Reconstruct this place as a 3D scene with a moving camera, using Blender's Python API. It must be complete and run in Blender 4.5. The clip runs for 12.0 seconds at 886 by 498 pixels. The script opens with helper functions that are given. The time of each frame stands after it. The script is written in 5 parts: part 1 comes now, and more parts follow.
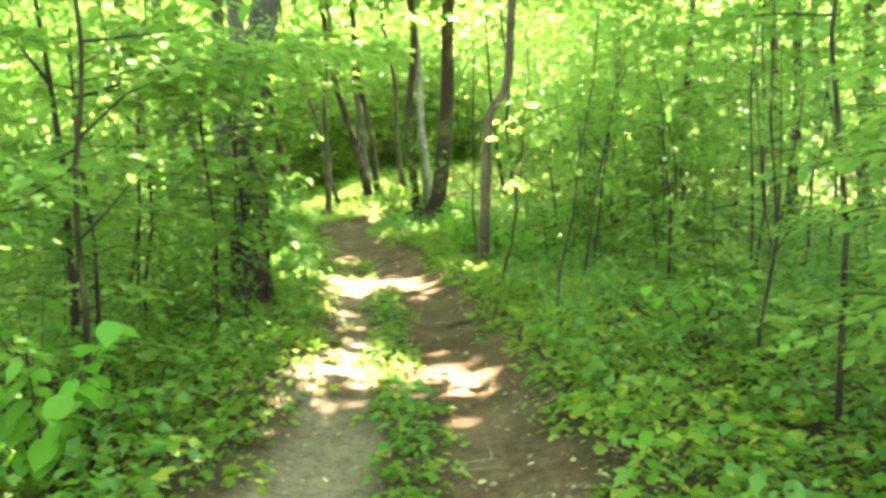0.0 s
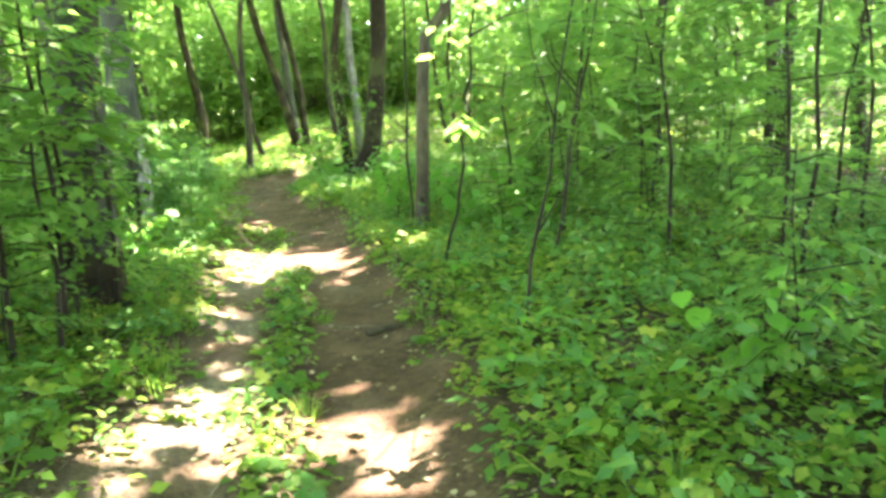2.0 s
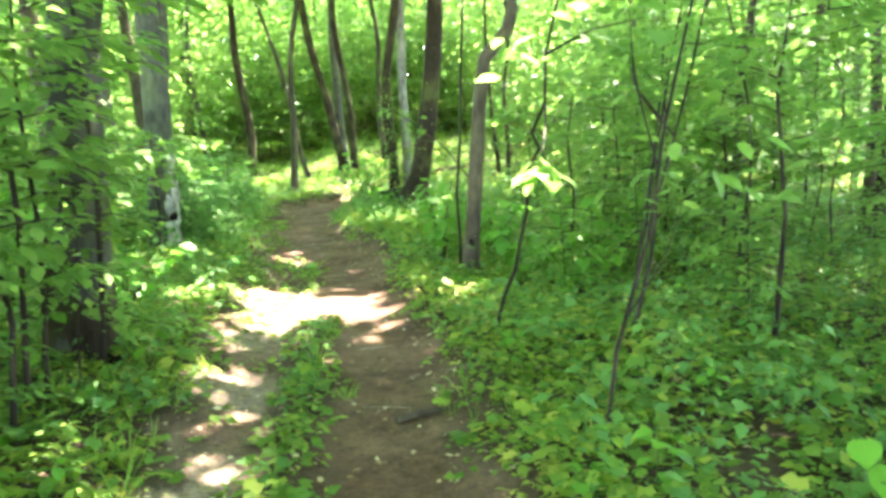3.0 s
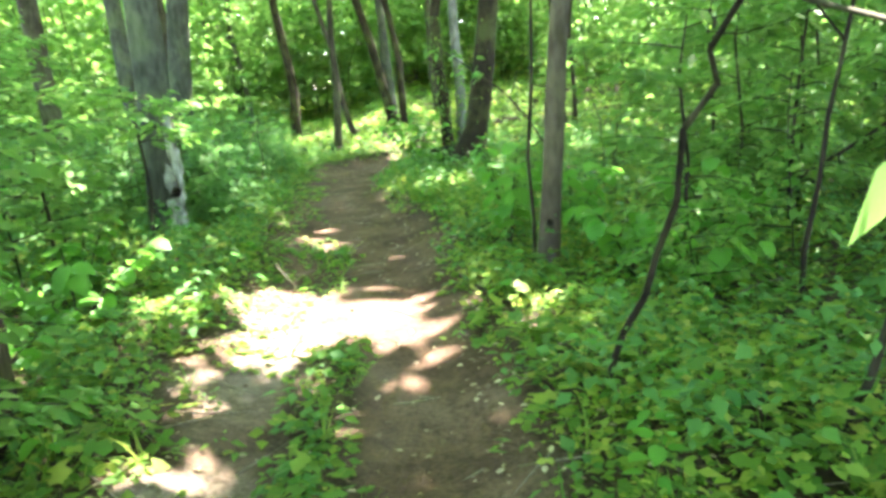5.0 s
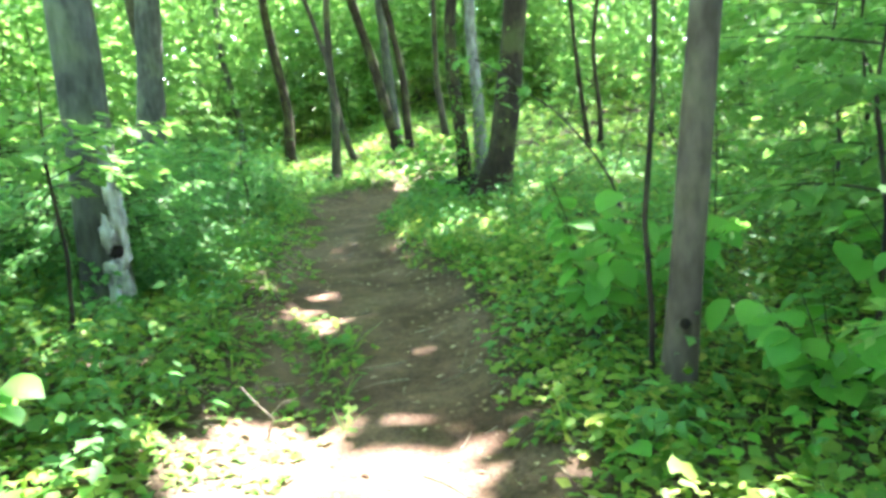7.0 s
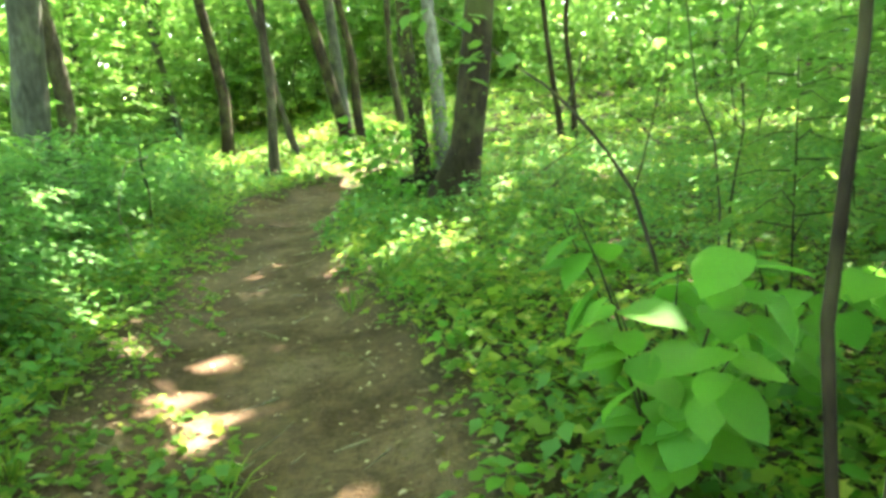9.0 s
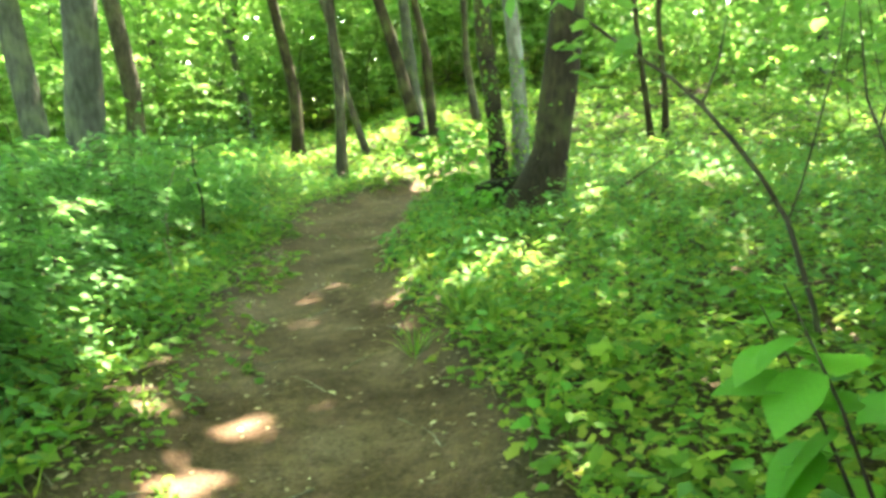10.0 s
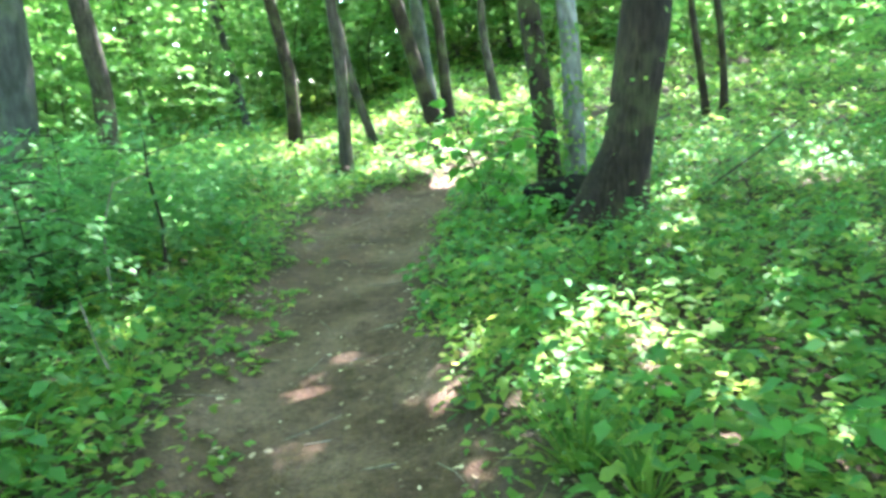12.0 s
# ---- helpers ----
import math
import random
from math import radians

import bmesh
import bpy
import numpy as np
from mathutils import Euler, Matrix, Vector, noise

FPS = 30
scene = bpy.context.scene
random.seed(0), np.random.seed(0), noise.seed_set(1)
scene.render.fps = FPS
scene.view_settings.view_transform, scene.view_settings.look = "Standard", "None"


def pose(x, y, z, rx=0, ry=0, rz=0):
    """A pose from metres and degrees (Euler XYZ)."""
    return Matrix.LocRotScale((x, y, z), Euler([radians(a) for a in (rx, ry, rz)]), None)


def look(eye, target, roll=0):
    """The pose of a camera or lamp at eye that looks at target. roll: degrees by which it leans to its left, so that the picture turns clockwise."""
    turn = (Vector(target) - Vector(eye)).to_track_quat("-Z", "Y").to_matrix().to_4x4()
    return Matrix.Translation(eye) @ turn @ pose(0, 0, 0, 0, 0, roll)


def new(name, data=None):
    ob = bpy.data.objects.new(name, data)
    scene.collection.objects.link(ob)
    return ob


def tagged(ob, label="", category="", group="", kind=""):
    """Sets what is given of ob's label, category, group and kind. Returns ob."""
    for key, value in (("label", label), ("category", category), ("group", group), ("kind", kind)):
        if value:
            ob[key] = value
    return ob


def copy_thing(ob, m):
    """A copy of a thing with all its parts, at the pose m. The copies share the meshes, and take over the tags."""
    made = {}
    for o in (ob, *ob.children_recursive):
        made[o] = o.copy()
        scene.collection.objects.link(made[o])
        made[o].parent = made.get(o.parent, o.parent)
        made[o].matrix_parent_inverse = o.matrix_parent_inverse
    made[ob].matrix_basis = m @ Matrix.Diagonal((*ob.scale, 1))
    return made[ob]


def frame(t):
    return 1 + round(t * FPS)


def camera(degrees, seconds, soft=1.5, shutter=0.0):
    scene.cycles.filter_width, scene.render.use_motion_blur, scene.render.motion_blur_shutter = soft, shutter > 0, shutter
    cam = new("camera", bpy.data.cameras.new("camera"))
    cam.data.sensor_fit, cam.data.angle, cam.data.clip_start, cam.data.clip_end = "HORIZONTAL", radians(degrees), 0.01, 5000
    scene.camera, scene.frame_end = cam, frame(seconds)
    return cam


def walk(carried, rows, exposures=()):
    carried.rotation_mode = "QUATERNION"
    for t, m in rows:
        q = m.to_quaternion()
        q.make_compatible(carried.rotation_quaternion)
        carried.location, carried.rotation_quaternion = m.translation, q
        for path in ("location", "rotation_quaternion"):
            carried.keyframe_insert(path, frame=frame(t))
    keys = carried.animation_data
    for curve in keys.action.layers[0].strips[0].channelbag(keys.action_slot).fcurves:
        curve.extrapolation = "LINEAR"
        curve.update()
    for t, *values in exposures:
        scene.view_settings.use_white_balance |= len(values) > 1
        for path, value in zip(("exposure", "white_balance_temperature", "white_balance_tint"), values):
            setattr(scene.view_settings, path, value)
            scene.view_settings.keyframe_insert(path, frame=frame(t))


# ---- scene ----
cam = camera(60.6, 12.0, soft=3.5)
METRES, EYE, TILT, LEAN, TURN = 13.6, 1.5, 0.0, 0.0, 0.0
ROWS = [
    (0.0, 0.0, 0.0, 0.0, -0.29, -6.12, 2.73),
    (0.5, 0.0081, 0.0409, -0.002, -2.58, -7.74, 2.71),
    (1.0, 0.008, 0.084, -0.0008, -4.66, -7.87, 3.92),
    (1.5, 0.0151, 0.1269, -0.0053, -0.56, -7.73, 3.74),
    (2.0, 0.0154, 0.1726, -0.006, -4.61, -10.26, 3.59),
    (2.5, 0.0157, 0.2173, -0.0018, -7.88, -12.98, 3.78),
    (3.0, 0.0176, 0.2552, -0.0021, -0.76, -8.19, 1.38),
    (5.0, 0.0142, 0.4105, -0.0051, 3.34, -11.65, 3.51),
    (5.5, 0.0079, 0.4553, -0.0083, 7.38, -10.5, 5.21),
    (6.0, -0.0004, 0.4993, -0.0023, 2.53, -10.12, 2.63),
    (6.5, -0.0092, 0.5393, -0.0014, -0.67, -11.49, 3.31),
    (7.0, -0.0207, 0.5774, -0.0033, 3.08, -10.09, 3.66),
    (7.5, -0.0172, 0.6206, -0.0044, 0.52, -10.2, 2.95),
    (9.5, -0.0265, 0.7764, -0.0059, 0.22, -11.52, 4.19),
    (10.0, -0.0296, 0.8167, -0.0053, 5.5, -11.16, 3.8),
    (10.5, -0.0368, 0.8592, -0.006, -0.97, -11.1, 2.14),
    (11.0, -0.0488, 0.899, -0.0046, 6.27, -9.14, 2.35),
    (11.5, -0.0563, 0.9388, -0.0053, 7.64, -10.54, 3.08),
    (12.0, -0.0701, 0.979, -0.0032, 5.47, -12.79, 5.29),
]
walk(cam, [(t, pose(0, 0, EYE, TILT, LEAN, TURN) @ pose(METRES * x, METRES * y, METRES * z, 90 + pitch, roll, yaw)) for t, x, y, z, yaw, pitch, roll in ROWS],
     exposures=[(0.0, 5.2, 8700, 11), (1.5, 5.1, 8300, 11), (2.5, 5.12, 6900, 17), (3.2, 5.3, 7200, 16), (5.5, 5.06, 6500, 14), (7.5, 5.05, 6000, 11), (9.3, 5.14, 7900, 1), (10.8, 5.2, 7900, 2), (11.5, 5.19, 6800, 6), (12.0, 5.22, 5600, 17)])

# ---- sky and sun ----
SUN = Vector((0.34, 0.66, 1.2)).normalized()          # towards the sun: high, ahead and to the right
world = bpy.data.worlds.new("sky")
scene.world = world
world.use_nodes = True
wn = world.node_tree.nodes
sky = wn.new("ShaderNodeTexSky")
sky.sky_type, sky.sun_disc = "NISHITA", False
sky.sun_elevation, sky.sun_rotation = math.asin(SUN.z), math.atan2(SUN.x, SUN.y)
wn["Background"].inputs["Strength"].default_value = 0.15
world.node_tree.links.new(sky.outputs[0], wn["Background"].inputs["Color"])
sun = new("sun", bpy.data.lights.new("sun", "SUN"))
sun.data.energy, sun.data.angle, sun.data.color = 3.2, radians(0.6), (1.0, 0.97, 0.91)
sun.matrix_world = look((0, 0, 0), -SUN)

# ---- small numeric tools ----
rng = np.random.default_rng(7)


def hash2(i, j, seed):
    v = np.sin(i * 127.1 + j * 311.7 + seed * 74.7) * 43758.5453
    return v - np.floor(v)


def value_noise(x, y, seed=0):
    """Smooth noise in 0..1 with cells of one metre."""
    x, y = np.asarray(x, float), np.asarray(y, float)
    i, j = np.floor(x), np.floor(y)
    u, v = x - i, y - j
    u, v = u * u * (3 - 2 * u), v * v * (3 - 2 * v)
    a = hash2(i, j, seed) * (1 - u) + hash2(i + 1, j, seed) * u
    b = hash2(i, j + 1, seed) * (1 - u) + hash2(i + 1, j + 1, seed) * u
    return a * (1 - v) + b * v


def smooth(a, b, x):
    s = np.clip((np.asarray(x, float) - a) / (b - a), 0, 1)
    return s * s * (3 - 2 * s)


# the trodden path: y, middle, width
PATH_Y = [-40, -4, 3.5, 5.8, 7.7, 9.5, 11, 12.7, 14.8, 16.4, 17.3, 19, 21.2, 22.4, 23.8, 25, 27, 30, 36]
PATH_X = [0.1, -0.15, -0.24, -0.27, -0.33, -0.64, -0.87, -1.17, -1.57, -1.97, -2.2, -2.48, -2.64, -2.6, -2.3, -1.7, -0.6, 1.6, 6]
PATH_W = [1.7, 1.7, 1.74, 1.68, 1.68, 1.76, 1.72, 1.72, 1.64, 1.46, 1.4, 1.36, 1.56, 1.46, 1.0, 0.95, 0.9, 0.8, 0.7]
# the grassy strip between the wheel tracks
STRIP_Y = [2, 3.9, 4.8, 6.3, 8.3, 9.1, 9.9, 14]
STRIP_X = [-0.1, -0.19, -0.3, -0.5, -0.62, -0.74, -0.82, -1.6]


def path_side(x, y):
    """How far beside the path's middle (signed), in half widths."""
    return (x - np.interp(y, PATH_Y, PATH_X)) / (np.interp(y, PATH_Y, PATH_W) / 2)


def trodden(x, y):
    """1 on bare trodden earth, 0 off it."""
    x, y = np.asarray(x, float), np.asarray(y, float)
    s = np.abs(path_side(x, y)) + 0.34 * (value_noise(x * 2.3, y * 2.3, 3) - 0.5) + 0.22 * (value_noise(x * 7, y * 7, 4) - 0.5)
    bare = 1 - smooth(0.82, 1.22, s)
    strip = x - np.interp(y, STRIP_Y, STRIP_X) + 0.16 * (value_noise(x * 3, y * 1.7, 9) - 0.5)
    green = (1 - smooth(0.1, 0.24, np.abs(strip))) * (1 - smooth(9.8, 10.4, y)) + 0.5 * (1 - smooth(0.08, 0.2, np.abs(strip))) * smooth(11.2, 11.8, y) * (1 - smooth(13, 14, y))
    return bare * (1 - 0.85 * green) * (1 - smooth(24.2, 25.4, y))


def dusty(x, y):
    """1 on the pale dry soil of the left wheel track."""
    x, y = np.asarray(x, float), np.asarray(y, float)
    beside = np.interp(y, STRIP_Y, STRIP_X) - x
    return trodden(x, y) * smooth(-0.05, 0.25, beside) * (1 - smooth(10.0, 12.0, y)) * (0.15 + 0.85 * smooth(0.25, 0.7, value_noise(x * 2.6, y * 1.6, 71)))


def height(x, y):
    """The lie of the land."""
    x, y = np.asarray(x, float), np.asarray(y, float)
    side = 0.35 + 0.65 * smooth(-9, -3, x)
    hill = 0.095 * np.clip(y - 24.5, 0, 7.5) * smooth(-6.5, -2.5, x) + 0.16 * np.clip(y - 32, 0, 22) * side
    away = np.abs(path_side(x, y))
    sink = -0.13 * (1 - smooth(0.5, 1.25, away))
    rut = 0.03 * (1 - smooth(0.0, 0.22, np.abs(x - np.interp(y, STRIP_Y, STRIP_X)))) * (1 - smooth(8, 10, y))
    rough = 0.10 * (value_noise(x * 0.35, y * 0.35, 1) - 0.5) * smooth(0.8, 3, away) + 0.05 * (value_noise(x * 1.3, y * 1.3, 2) - 0.5) * smooth(0.7, 1.4, away)
    fine = 0.018 * (value_noise(x * 4.1, y * 4.1, 5) - 0.5) + 0.008 * (value_noise(x * 9, y * 9, 6) - 0.5)
    return hill + sink + rut + rough + fine


def ground_z(x, y):
    return float(height(x, y))


# where the crowns let the sun through: x, y, half widths
OPENINGS = [(-0.95, 10.85, 1.0, 0.7), (-1.45, 11.35, 0.5, 0.35), (-0.25, 11.15, 0.35, 0.2), (-1.2, 10.2, 0.3, 0.25), (-0.45, 10.1, 0.25, 0.15),
            (-0.85, 6.2, 0.38, 0.3), (-0.05, 5.95, 0.46, 0.42), (-0.95, 5.4, 0.25, 0.15), (0.26, 5.48, 0.22, 0.22),
            (-1.35, 9.7, 0.28, 0.18), (-1.5, 9.0, 0.22, 0.16), (-1.25, 8.3, 0.14, 0.22), (-0.85, 7.2, 0.2, 0.12), (-1.05, 7.85, 0.2, 0.12), (-0.75, 6.75, 0.25, 0.12), (-2.0, 8.3, 0.26, 0.2), (-1.6, 6.7, 0.4, 0.28),
            (-1.9, 25.6, 1.1, 0.8), (-0.75, 17.1, 0.3, 0.2), (-1.25, 16.95, 0.24, 0.2), (-0.5, 17.35, 0.2, 0.14),
            (-1.06, 12.82, 0.14, 0.06), (-0.84, 12.88, 0.12, 0.06), (-1.78, 14.36, 0.2, 0.08), (-1.18, 13.71, 0.16, 0.12), (-1.85, 14.7, 0.22, 0.1), (-1.71, 13.67, 0.16, 0.1), (-1.12, 16.6, 0.25, 0.28),
            (-2.04, 17.6, 0.1, 0.05), (-1.97, 18.45, 0.12, 0.05), (-1.25, 16.45, 0.12, 0.06),
            (-2.9, 12.4, 0.45, 0.3), (2.3, 21.8, 0.5, 0.35), (-3.45, 15.6, 0.45, 0.3), (-2.65, 14.6, 0.3, 0.2), (-2.15, 10.2, 0.35, 0.3), (-1.35, 3.9, 0.2, 0.15), (0.45, 10.1, 0.3, 0.25)]


# ---- materials ----
def material(name):
    m = bpy.data.materials.new(name)
    m.use_nodes = True
    return m, m.node_tree.nodes, m.node_tree.links, m.node_tree.nodes["Principled BSDF"]


def ramp(nodes, stops):
    r = nodes.new("ShaderNodeValToRGB")
    while len(r.color_ramp.elements) < len(stops):
        r.color_ramp.elements.new(0.5)
    for e, (p, c) in zip(r.color_ramp.elements, stops):
        e.position, e.color = p, (*c, 1)
    return r


def leaf_material(name, stops, gloss=0.65, through_share=0.5, whole=False):
    """Leaf colours vary leaf by leaf; part of the light passes through the blade."""
    m, n, l, p = material(name)
    vary = n.new("ShaderNodeObjectInfo") if whole else n.new("ShaderNodeNewGeometry")
    r = ramp(n, stops)
    l.new(vary.outputs["Random" if whole else "Random Per Island"], r.inputs[0])
    grain = n.new("ShaderNodeTexNoise")
    grain.inputs["Scale"].default_value = 35
    mix = n.new("ShaderNodeMixRGB")
    mix.blend_type, mix.inputs[0].default_value = "MULTIPLY", 0.35
    l.new(r.outputs[0], mix.inputs[1])
    l.new(grain.outputs[0], mix.inputs[2])
    bright = n.new("ShaderNodeHueSaturation")
    bright.inputs["Value"].default_value = 1.45
    l.new(mix.outputs[0], bright.inputs["Color"])
    l.new(bright.outputs[0], p.inputs["Base Color"])
    p.inputs["Roughness"].default_value = gloss
    p.inputs["Specular IOR Level"].default_value = 0.32
    t = n.new("ShaderNodeBsdfTranslucent")
    yellow = n.new("ShaderNodeHueSaturation")
    yellow.inputs["Hue"].default_value, yellow.inputs["Saturation"].default_value, yellow.inputs["Value"].default_value = 0.495, 0.97, 1.6
    l.new(bright.outputs[0], yellow.inputs["Color"])
    l.new(yellow.outputs[0], t.inputs["Color"])
    if whole:
        co = n.new("ShaderNodeTexCoord")
        xyz = n.new("ShaderNodeSeparateXYZ")
        l.new(co.outputs["Object"], xyz.inputs[0])
        fold = n.new("ShaderNodeMath")
        fold.operation = "ABSOLUTE"
        l.new(xyz.outputs["X"], fold.inputs[0])
        slant = n.new("ShaderNodeMath")
        slant.operation = "MULTIPLY_ADD"
        slant.inputs[1].default_value = -0.75
        l.new(fold.outputs[0], slant.inputs[0])
        l.new(xyz.outputs["Y"], slant.inputs[2])
        wave = n.new("ShaderNodeMath")
        wave.operation = "PINGPONG"
        wave.inputs[1].default_value = 0.065
        l.new(slant.outputs[0], wave.inputs[0])
        relief = n.new("ShaderNodeBump")
        relief.inputs["Strength"].default_value, relief.inputs["Distance"].default_value = 0.04, 0.2
        l.new(wave.outputs[0], relief.inputs["Height"])
        l.new(relief.outputs[0], p.inputs["Normal"])
        l.new(relief.outputs[0], t.inputs["Normal"])
    blend = n.new("ShaderNodeMixShader")
    blend.inputs[0].default_value = through_share
    l.new(p.outputs[0], blend.inputs[1])
    l.new(t.outputs[0], blend.inputs[2])
    l.new(blend.outputs[0], n["Material Output"].inputs["Surface"])
    return m


def bark_material(name, dark, light, moss=0.0, long=6.0, relief=0.35):
    m, n, l, p = material(name)
    co = n.new("ShaderNodeTexCoord")
    stretch = n.new("ShaderNodeMapping")
    stretch.inputs["Scale"].default_value = (long, long, 1)
    l.new(co.outputs["Object"], stretch.inputs[0])
    fur = n.new("ShaderNodeTexNoise")
    fur.inputs["Scale"].default_value, fur.inputs["Detail"].default_value = 6, 8
    l.new(stretch.outputs[0], fur.inputs["Vector"])
    blot = n.new("ShaderNodeTexNoise")
    blot.inputs["Scale"].default_value, blot.inputs["Detail"].default_value = 2.3, 4
    l.new(co.outputs["Object"], blot.inputs["Vector"])
    r = ramp(n, [(0.32, dark), (0.68, light)])
    l.new(fur.outputs[0], r.inputs[0])
    pale = ramp(n, [(0.4, (0.7, 0.7, 0.7)), (0.62, (1.25, 1.25, 1.2))])
    l.new(blot.outputs[0], pale.inputs[0])
    mul = n.new("ShaderNodeMixRGB")
    mul.blend_type, mul.inputs[0].default_value = "MULTIPLY", 1
    l.new(r.outputs[0], mul.inputs[1])
    l.new(pale.outputs[0], mul.inputs[2])
    green = n.new("ShaderNodeMixRGB")
    green.inputs[2].default_value = (0.09, 0.12, 0.03, 1)
    mossy = ramp(n, [(0.5, (0, 0, 0)), (0.66, (moss, moss, moss))])
    l.new(blot.outputs[0], mossy.inputs[0])
    l.new(mossy.outputs[0], green.inputs[0])
    l.new(mul.outputs[0], green.inputs[1])
    l.new(green.outputs[0], p.inputs["Base Color"])
    p.inputs["Roughness"].default_value = 0.92
    p.inputs["Specular IOR Level"].default_value = 0.15
    b = n.new("ShaderNodeBump")
    b.inputs["Strength"].default_value, b.inputs["Distance"].default_value = relief, 0.02
    l.new(fur.outputs[0], b.inputs["Height"])
    l.new(b.outputs[0], p.inputs["Normal"])
    return m


def plain_material(name, stops, scale=8, rough=0.85, relief=0.2):
    m, n, l, p = material(name)
    co = n.new("ShaderNodeTexCoord")
    t = n.new("ShaderNodeTexNoise")
    t.inputs["Scale"].default_value, t.inputs["Detail"].default_value = scale, 8
    l.new(co.outputs["Object"], t.inputs["Vector"])
    r = ramp(n, stops)
    l.new(t.outputs[0], r.inputs[0])
    l.new(r.outputs[0], p.inputs["Base Color"])
    p.inputs["Roughness"].default_value = rough
    p.inputs["Specular IOR Level"].default_value = 0.1
    b = n.new("ShaderNodeBump")
    b.inputs["Strength"].default_value, b.inputs["Distance"].default_value = relief, 0.01
    l.new(t.outputs[0], b.inputs["Height"])
    l.new(b.outputs[0], p.inputs["Normal"])
    return m


GREEN_SAPLING = leaf_material("sapling_leaf", [(0.0, (0.058, 0.140, 0.025)), (0.5, (0.085, 0.180, 0.032)), (1.0, (0.132, 0.228, 0.042))])
GREEN_HERB = leaf_material("herb_leaf", [(0.0, (0.048, 0.120, 0.017)), (0.5, (0.084, 0.170, 0.022)), (0.8, (0.132, 0.195, 0.029)), (0.94, (0.165, 0.24, 0.03)), (1.0, (0.26, 0.265, 0.05))])
YELLOW_HERB = leaf_material("yellow_herb_leaf", [(0.0, (0.085, 0.17, 0.02)), (0.6, (0.155, 0.23, 0.03)), (1.0, (0.27, 0.27, 0.05))])
GREEN_BLUISH = leaf_material("bluish_herb_leaf", [(0.0, (0.044, 0.130, 0.032)), (1.0, (0.088, 0.195, 0.043))])
GREEN_CROWN = leaf_material("crown_leaf", [(0.0, (0.062, 0.137, 0.029)), (1.0, (0.120, 0.208, 0.043))], through_share=0.65)
GREEN_BROAD = leaf_material("broad_leaf", [(0.0, (0.054, 0.180, 0.020)), (1.0, (0.096, 0.240, 0.026))], whole=True, gloss=0.5)
DRY_LEAF = leaf_material("dry_leaf", [(0.0, (0.07, 0.045, 0.025)), (0.5, (0.14, 0.092, 0.052)), (0.8, (0.26, 0.195, 0.125)), (1.0, (0.42, 0.36, 0.23))], gloss=0.7, through_share=0.15)
BARK_GREY = bark_material("smooth_grey_bark", (0.040, 0.041, 0.032), (0.088, 0.088, 0.072), moss=0.35, long=3, relief=0.2)
BARK_BROWN = bark_material("brown_bark", (0.026, 0.021, 0.014), (0.074, 0.062, 0.045), moss=0.3, long=4.5, relief=0.5)
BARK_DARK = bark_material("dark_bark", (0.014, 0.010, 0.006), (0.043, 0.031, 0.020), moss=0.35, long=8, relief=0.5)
BARK_PALE = bark_material("pale_flaking_bark", (0.10, 0.092, 0.078), (0.25, 0.24, 0.215), moss=0.1, long=3, relief=0.4)
TWIG = bark_material("twig_bark", (0.014, 0.011, 0.008), (0.045, 0.034, 0.025), moss=0.2, long=3, relief=0.2)
DEAD_WOOD = bark_material("dead_wood", (0.12, 0.095, 0.07), (0.30, 0.25, 0.19), long=8, relief=0.5)
SCAR_WOOD = bark_material("pale_scar_wood", (0.13, 0.12, 0.10), (0.48, 0.46, 0.43), long=2.5, relief=0.6)
GREEN_STEM = plain_material("green_stem", [(0.3, (0.05, 0.09, 0.02)), (0.7, (0.09, 0.13, 0.03))], relief=0.05)
# near-black: the log's dark wood, and the painted shade inside trunk holes
HOLLOW = plain_material("dark_wood_and_hole_shade", [(0.3, (0.006, 0.005, 0.004)), (0.7, (0.016, 0.012, 0.009))])


